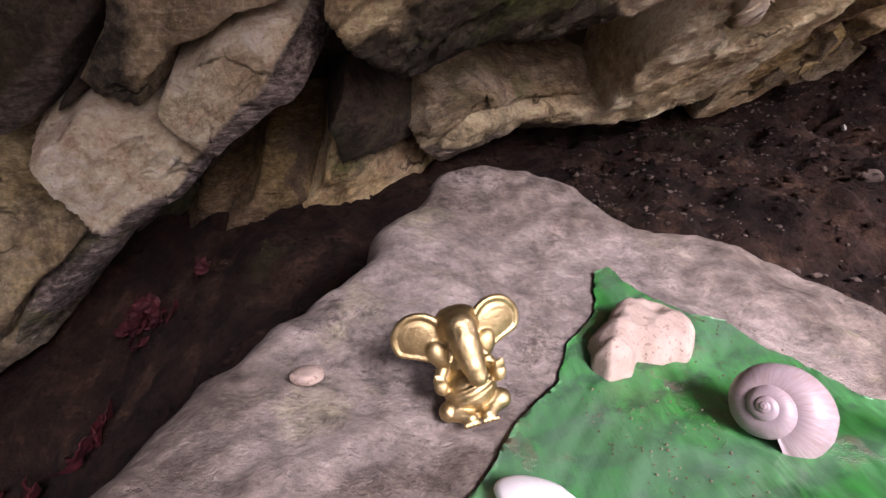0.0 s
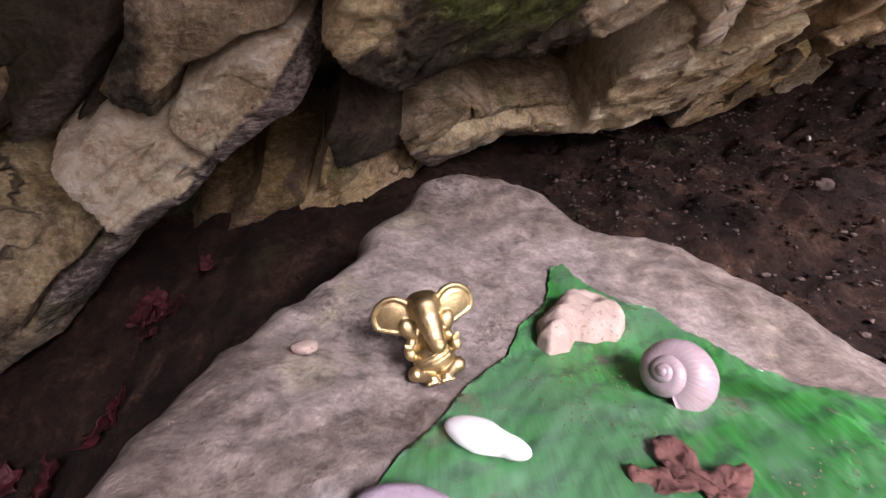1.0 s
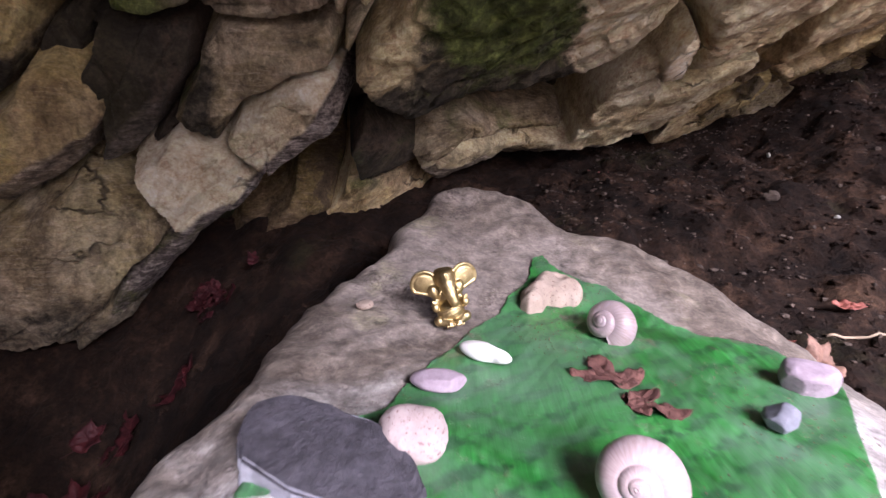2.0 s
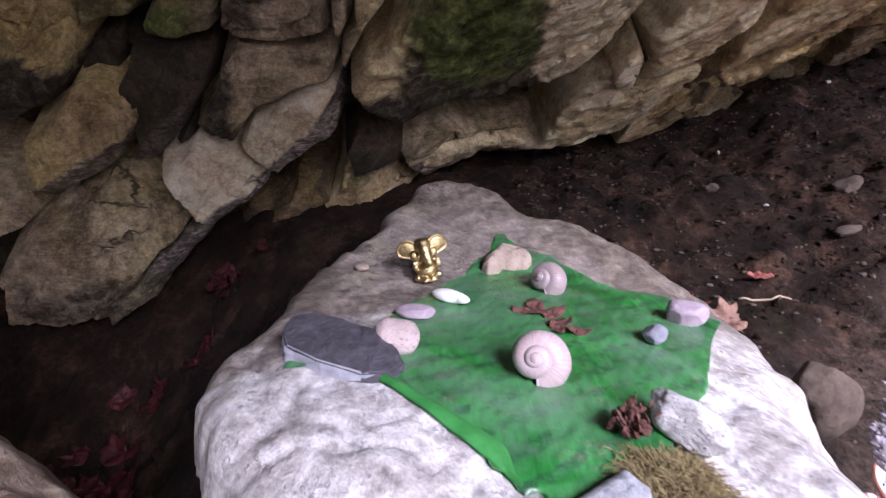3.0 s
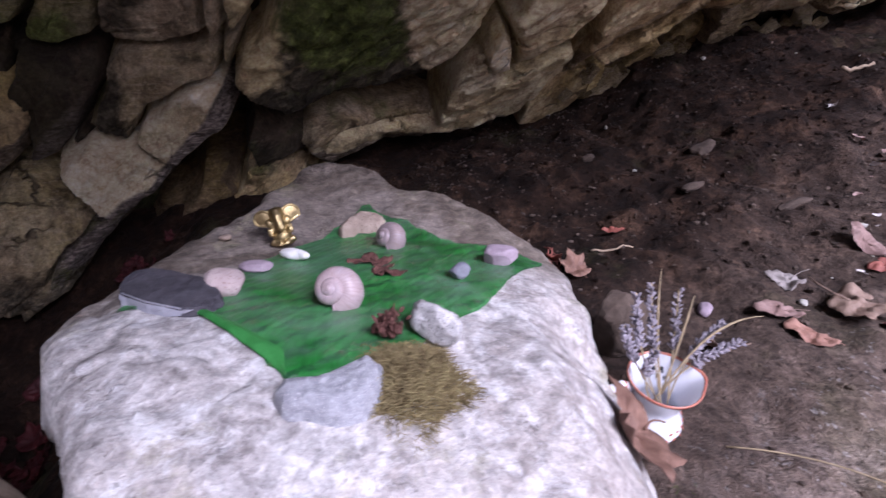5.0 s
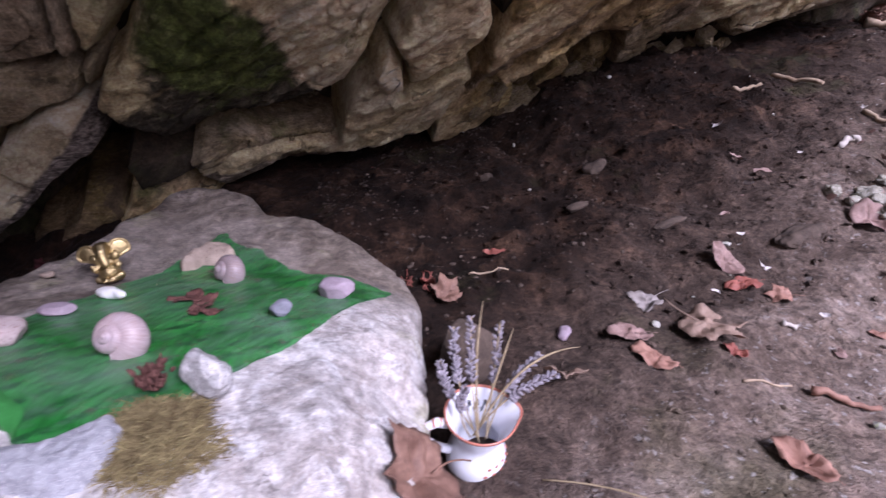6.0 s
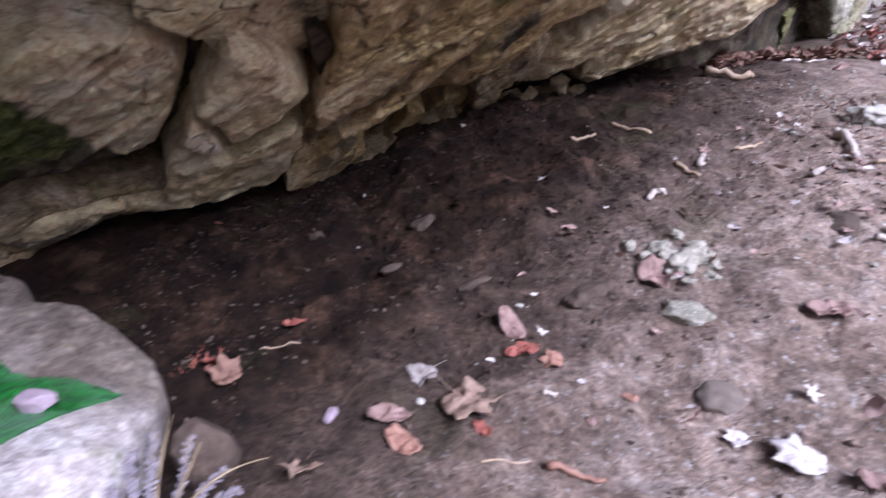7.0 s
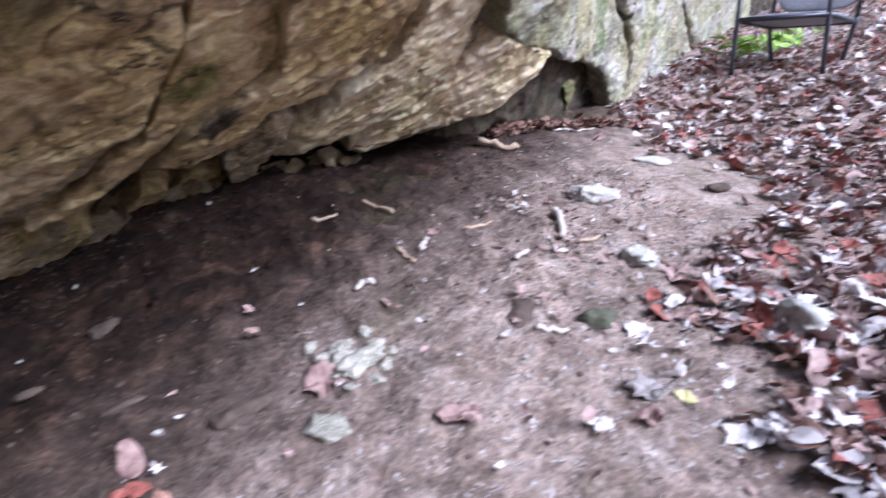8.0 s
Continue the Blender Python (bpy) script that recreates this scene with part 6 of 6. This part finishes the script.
# ---- the garden chair on the slope ----
def chair():
    dark = plain_material("chair_metal", (.03, .032, .04), (.07, .072, .085), 40, .4, .0003, .5, .6)
    grey = plain_material("chair_seat", (.16, .16, .18), (.26, .26, .29), 60, .6, .0006)
    fl, fr, rl, rr = (Vector(p) for p in ((4.22, 1.64, .745), (4.55, 1.27, .745), (4.68, 1.66, .845), (4.97, 1.38, .855)))
    root = new("garden_chair")
    root.location = (fl + fr + rl + rr) / 4
    tagged(root, "dark metal garden chair with a padded seat among fallen leaves", "chair")
    o = root.location
    seat_z = 1.11
    across = (fr - fl).normalized()
    back = ((rl + rr) / 2 - (fl + fr) / 2)
    back.z = 0
    back.normalize()
    c = (fl + fr + rl + rr) / 4
    cfl, cfr = c - across * .24 - back * .24, c + across * .24 - back * .24
    crl, crr = c - across * .24 + back * .22, c + across * .24 + back * .22
    for p in (cfl, cfr, crl, crr):
        p.z = seat_z
    for top, foot, reach in ((cfl, fl, .28), (cfr, fr, .28), (crl, rl, 0), (crr, rr, 0)):
        head = top + Vector((0, 0, reach)) - (foot - top) * .12
        part("leg", mesh_of("leg", *tube_arrays([foot - o, foot.lerp(top, .5) - o, top - o, head - o], .014, 12)), dark, root)
    rim = [p - o for p in (cfl, cfl.lerp(cfr, .5), cfr, cfr.lerp(crr, .5), crr, crr.lerp(crl, .5), crl, crl.lerp(cfl, .5), cfl)]
    part("seat_frame", mesh_of("seat_frame", *tube_arrays(rim, .015, 10)), dark, root)
    v, f = ICO[4]
    pad = np.sign(v) * np.abs(v) ** .45 * (.235, .225, .022)
    m = Matrix(((across.x, back.x, 0, 0), (across.y, back.y, 0, 0), (0, 0, 1, seat_z - o.z + .012), (0, 0, 0, 1)))
    part("seat", mesh_of("seat", *moved((pad, f), m)), grey, root)
    for s, p, q in ((0, cfl, crl), (1, cfr, crr)):
        arm = [p + Vector((0, 0, .26)) - o, p.lerp(q, .5) + Vector((0, 0, .28)) - o, q + Vector((0, 0, .26)) + back * .05 - o]
        part("armrest", mesh_of("armrest", *tube_arrays(arm, .016, 10)), dark, root)
        post = [q - o, q + Vector((0, 0, .3)) + back * .06 - o, q + Vector((0, 0, .55)) + back * .14 - o]
        part("back_post", mesh_of("back_post", *tube_arrays(post, .013, 10)), dark, root)
    bm_v = np.sign(v) * np.abs(v) ** .45 * (.235, .02, .24)
    m2 = Matrix.Translation((crl.lerp(crr, .5) + Vector((0, 0, .32)) + back * .09) - o) @ Matrix(((across.x, back.x, 0, 0), (across.y, back.y, 0, 0), (0, 0, 1, 0), (0, 0, 0, 1))) @ pose(0, 0, 0, -14, 0, 0)
    part("backrest", mesh_of("backrest", *moved((bm_v, f), m2)), grey, root)


chair()


weed_green = plain_material("weed_green", (.16, .30, .03), (.35, .52, .08), 40, .5, .0008)


def weeds(x, y, seed):
    rng = np.random.RandomState(seed)
    root = new("weed")
    root.matrix_world = ground_pose(x, y)
    tagged(root, "low yellow-green weed at the foot of the cliff", "plant", "weeds by the cliff")
    shapes = [mesh_of("weed_leaf", *leaf_arrays("oval", .08, .2, 900 + k)) for k in range(3)]
    for k in range(36):
        ob = part("weed_leaf", shapes[k % 3], weed_green, root)
        ob.matrix_local = pose(rng.normal(0, .12), rng.normal(0, .08), rng.uniform(.02, .12), *rng.uniform(-45, 45, 2), rng.uniform(0, 360))


weeds(4.78, 1.98, 1)
weeds(5.2, 1.95, 2)

# ---- gravel, chips and fallen leaves in masses ----
def gravel(name, material, count, seed, xr, yr, sizes, label, dense):
    rng = np.random.RandomState(seed)
    x, y = rng.uniform(*xr, count * 3), rng.uniform(*yr, count * 3)
    keep = (fbm(np.stack([x, y, np.zeros_like(x)], -1), 3, 2, seed) * .5 + .5) * dense(x, y) > rng.uniform(0, 1, count * 3)
    x, y = x[keep][:count], y[keep][:count]
    z = ground_full(x, y)
    v0, f0 = ICO[1]
    pieces = []
    for a, b, c in zip(x, y, z):
        s = sizes[0] * (sizes[1] / sizes[0]) ** (rng.uniform() ** 2.2)
        v = v0 * (1 + rng.uniform(-.28, .28, (len(v0), 1))) * rng.uniform(.55, 1.2, 3) * s
        ang = rng.uniform(0, 6.28)
        ca, sa = math.cos(ang), math.sin(ang)
        v = np.stack([v[:, 0] * ca - v[:, 1] * sa, v[:, 0] * sa + v[:, 1] * ca, v[:, 2] * .75], -1)
        pieces.append((v + (a, b, c + s * .2), f0))
    v, f = joined(pieces)
    return thing(name, mesh_of(name, v, f, False), material, label, "gravel", "stuff")


gravel("soil_clods", soil, 6500, 11, (-.6, 2.4), (-.3, 1.35), (.002, .008), "small dark clods of soil", lambda x, y: .12 + .88 * smooth(.15, .5, y))
gravel("gravel", stone_dull, 3200, 12, (.2, 2.3), (-.2, 1.2), (.0015, .006), "brown stone chips in the soil", lambda x, y: .25 + .75 * smooth(.15, .45, y))
gravel("pale_chips", stone_field, 1900, 13, (.6, 3.2), (-.4, 1.2), (.0015, .009), "small pale stone chips on the soil", lambda x, y: .03 + .97 * smooth(.9, 1.7, x - .6 * y))


def litter(name, material, count, seed, place, sizes, label):
    """Fallen leaves lying over one another, as one mesh."""
    rng = np.random.RandomState(seed)
    pieces = []
    xy = place(rng, count)
    z = ground_full(xy[:, 0], xy[:, 1])
    for (x, y), h in zip(xy, z):
        s = rng.uniform(*sizes)
        pieces.append(moved(tuple(small[rng.randint(len(small))]), Matrix.Translation((x, y, h + rng.uniform(.002, .03))) @ pose(0, 0, 0, *rng.normal(0, 24, 2), rng.uniform(0, 360)) @ Matrix.Diagonal((s, s, s, 1))))
    return thing(name, mesh_of(name, *joined(pieces)), material, label, "leaf litter", "stuff")


def small_leaf(kind, seed):
    """A leaf with few faces, a unit wide."""
    rng = np.random.RandomState(seed)
    na = 15 if kind == "maple" else 10
    ang = np.linspace(0, 2 * math.pi, na, endpoint=False)
    rad = (.30 + .22 * (np.arange(na) % 3 == 0) - .1 * (np.arange(na) % 3 == 1)) if kind == "maple" else .5 / np.sqrt((np.cos(ang) / .6) ** 2 + np.sin(ang) ** 2)
    rad = rad * rng.uniform(.85, 1.15, na)
    x, y = np.concatenate([[0], rad * .5 * np.cos(ang), rad * np.cos(ang)]), np.concatenate([[0], rad * .5 * np.sin(ang), rad * np.sin(ang)])
    a = rng.uniform(0, 3.14)
    z = .9 * (x * math.cos(a) + y * math.sin(a)) ** 2 + .06 * rng.normal(size=len(x))
    f = []
    for k in range(na):
        j = (k + 1) % na
        f += [(0, 1 + k, 1 + j), (1 + k, 1 + na + k, 1 + na + j), (1 + k, 1 + na + j, 1 + j)]
    return np.stack([x, y, z], -1), np.array(f)


small = [small_leaf("maple" if k % 2 else "oval", 40 + k) for k in range(8)]


def litter_field(rng, count):
    """Places beyond the bare soil's edge, thicker near it."""
    out = []
    while len(out) < count:
        x = 1.7 + 6.5 * rng.uniform() ** 1.7
        y = rng.triangular(-4.5, .8, 4.2)
        edge = np.interp(y, [-.9, -.25, -.12, -.05, .1, .2, .28, .38, .6, .78, 1.05, 1.36, 1.9, 3], [1.5, 1.68, 1.85, 1.95, 1.92, 1.9, 2.15, 2.6, 2.85, 2.95, 2.8, 2.95, 3.5, 5])
        edge = edge + .12 * vnoise(np.array([[x * 5, y * 5, 1.0]]))[0]
        if x > edge + rng.exponential(.04) - (.35 if rng.uniform() < .03 else 0):
            out.append((x, y))
    return np.array(out)


for name, material, count, seed, label in (("leaf_litter", dead_brown, 1600, 1, "brown fallen leaves covering the slope"), ("leaf_litter", dead_red, 2400, 2, "reddish fallen leaves covering the slope"),
                                           ("leaf_litter", dead_pink, 6500, 3, "pale pinkish fallen leaves covering the slope"), ("leaf_litter", dead_pale, 5600, 4, "bleached fallen leaves covering the slope")):
    litter(name, material, count, seed, litter_field, (.035, .085), label)


def rim_field(rng, count):
    t = rng.uniform(0, 1, count)
    return np.stack([2.15 + .85 * t + rng.normal(0, .04, count), 1.33 + .10 * t + rng.normal(0, .035, count)], -1)


litter("leaf_litter", dead_brown, 260, 6, rim_field, (.03, .06), "brown leaf scraps blown under the rock")


def scrap_field(rng, count):
    """Torn leaf scraps on the bare soil, more of them towards the open side."""
    x = .75 + 1.6 * np.sqrt(rng.uniform(0, 1, count))
    return np.stack([x, rng.uniform(-.35, .65, count) + .12 * (x - .9)], -1)


litter("leaf_crumbs", dead_pale, 170, 8, scrap_field, (.008, .032), "bleached scraps of torn leaves on bare soil")
litter("leaf_crumbs", dead_pink, 190, 9, scrap_field, (.008, .036), "pinkish scraps of torn leaves on bare soil")
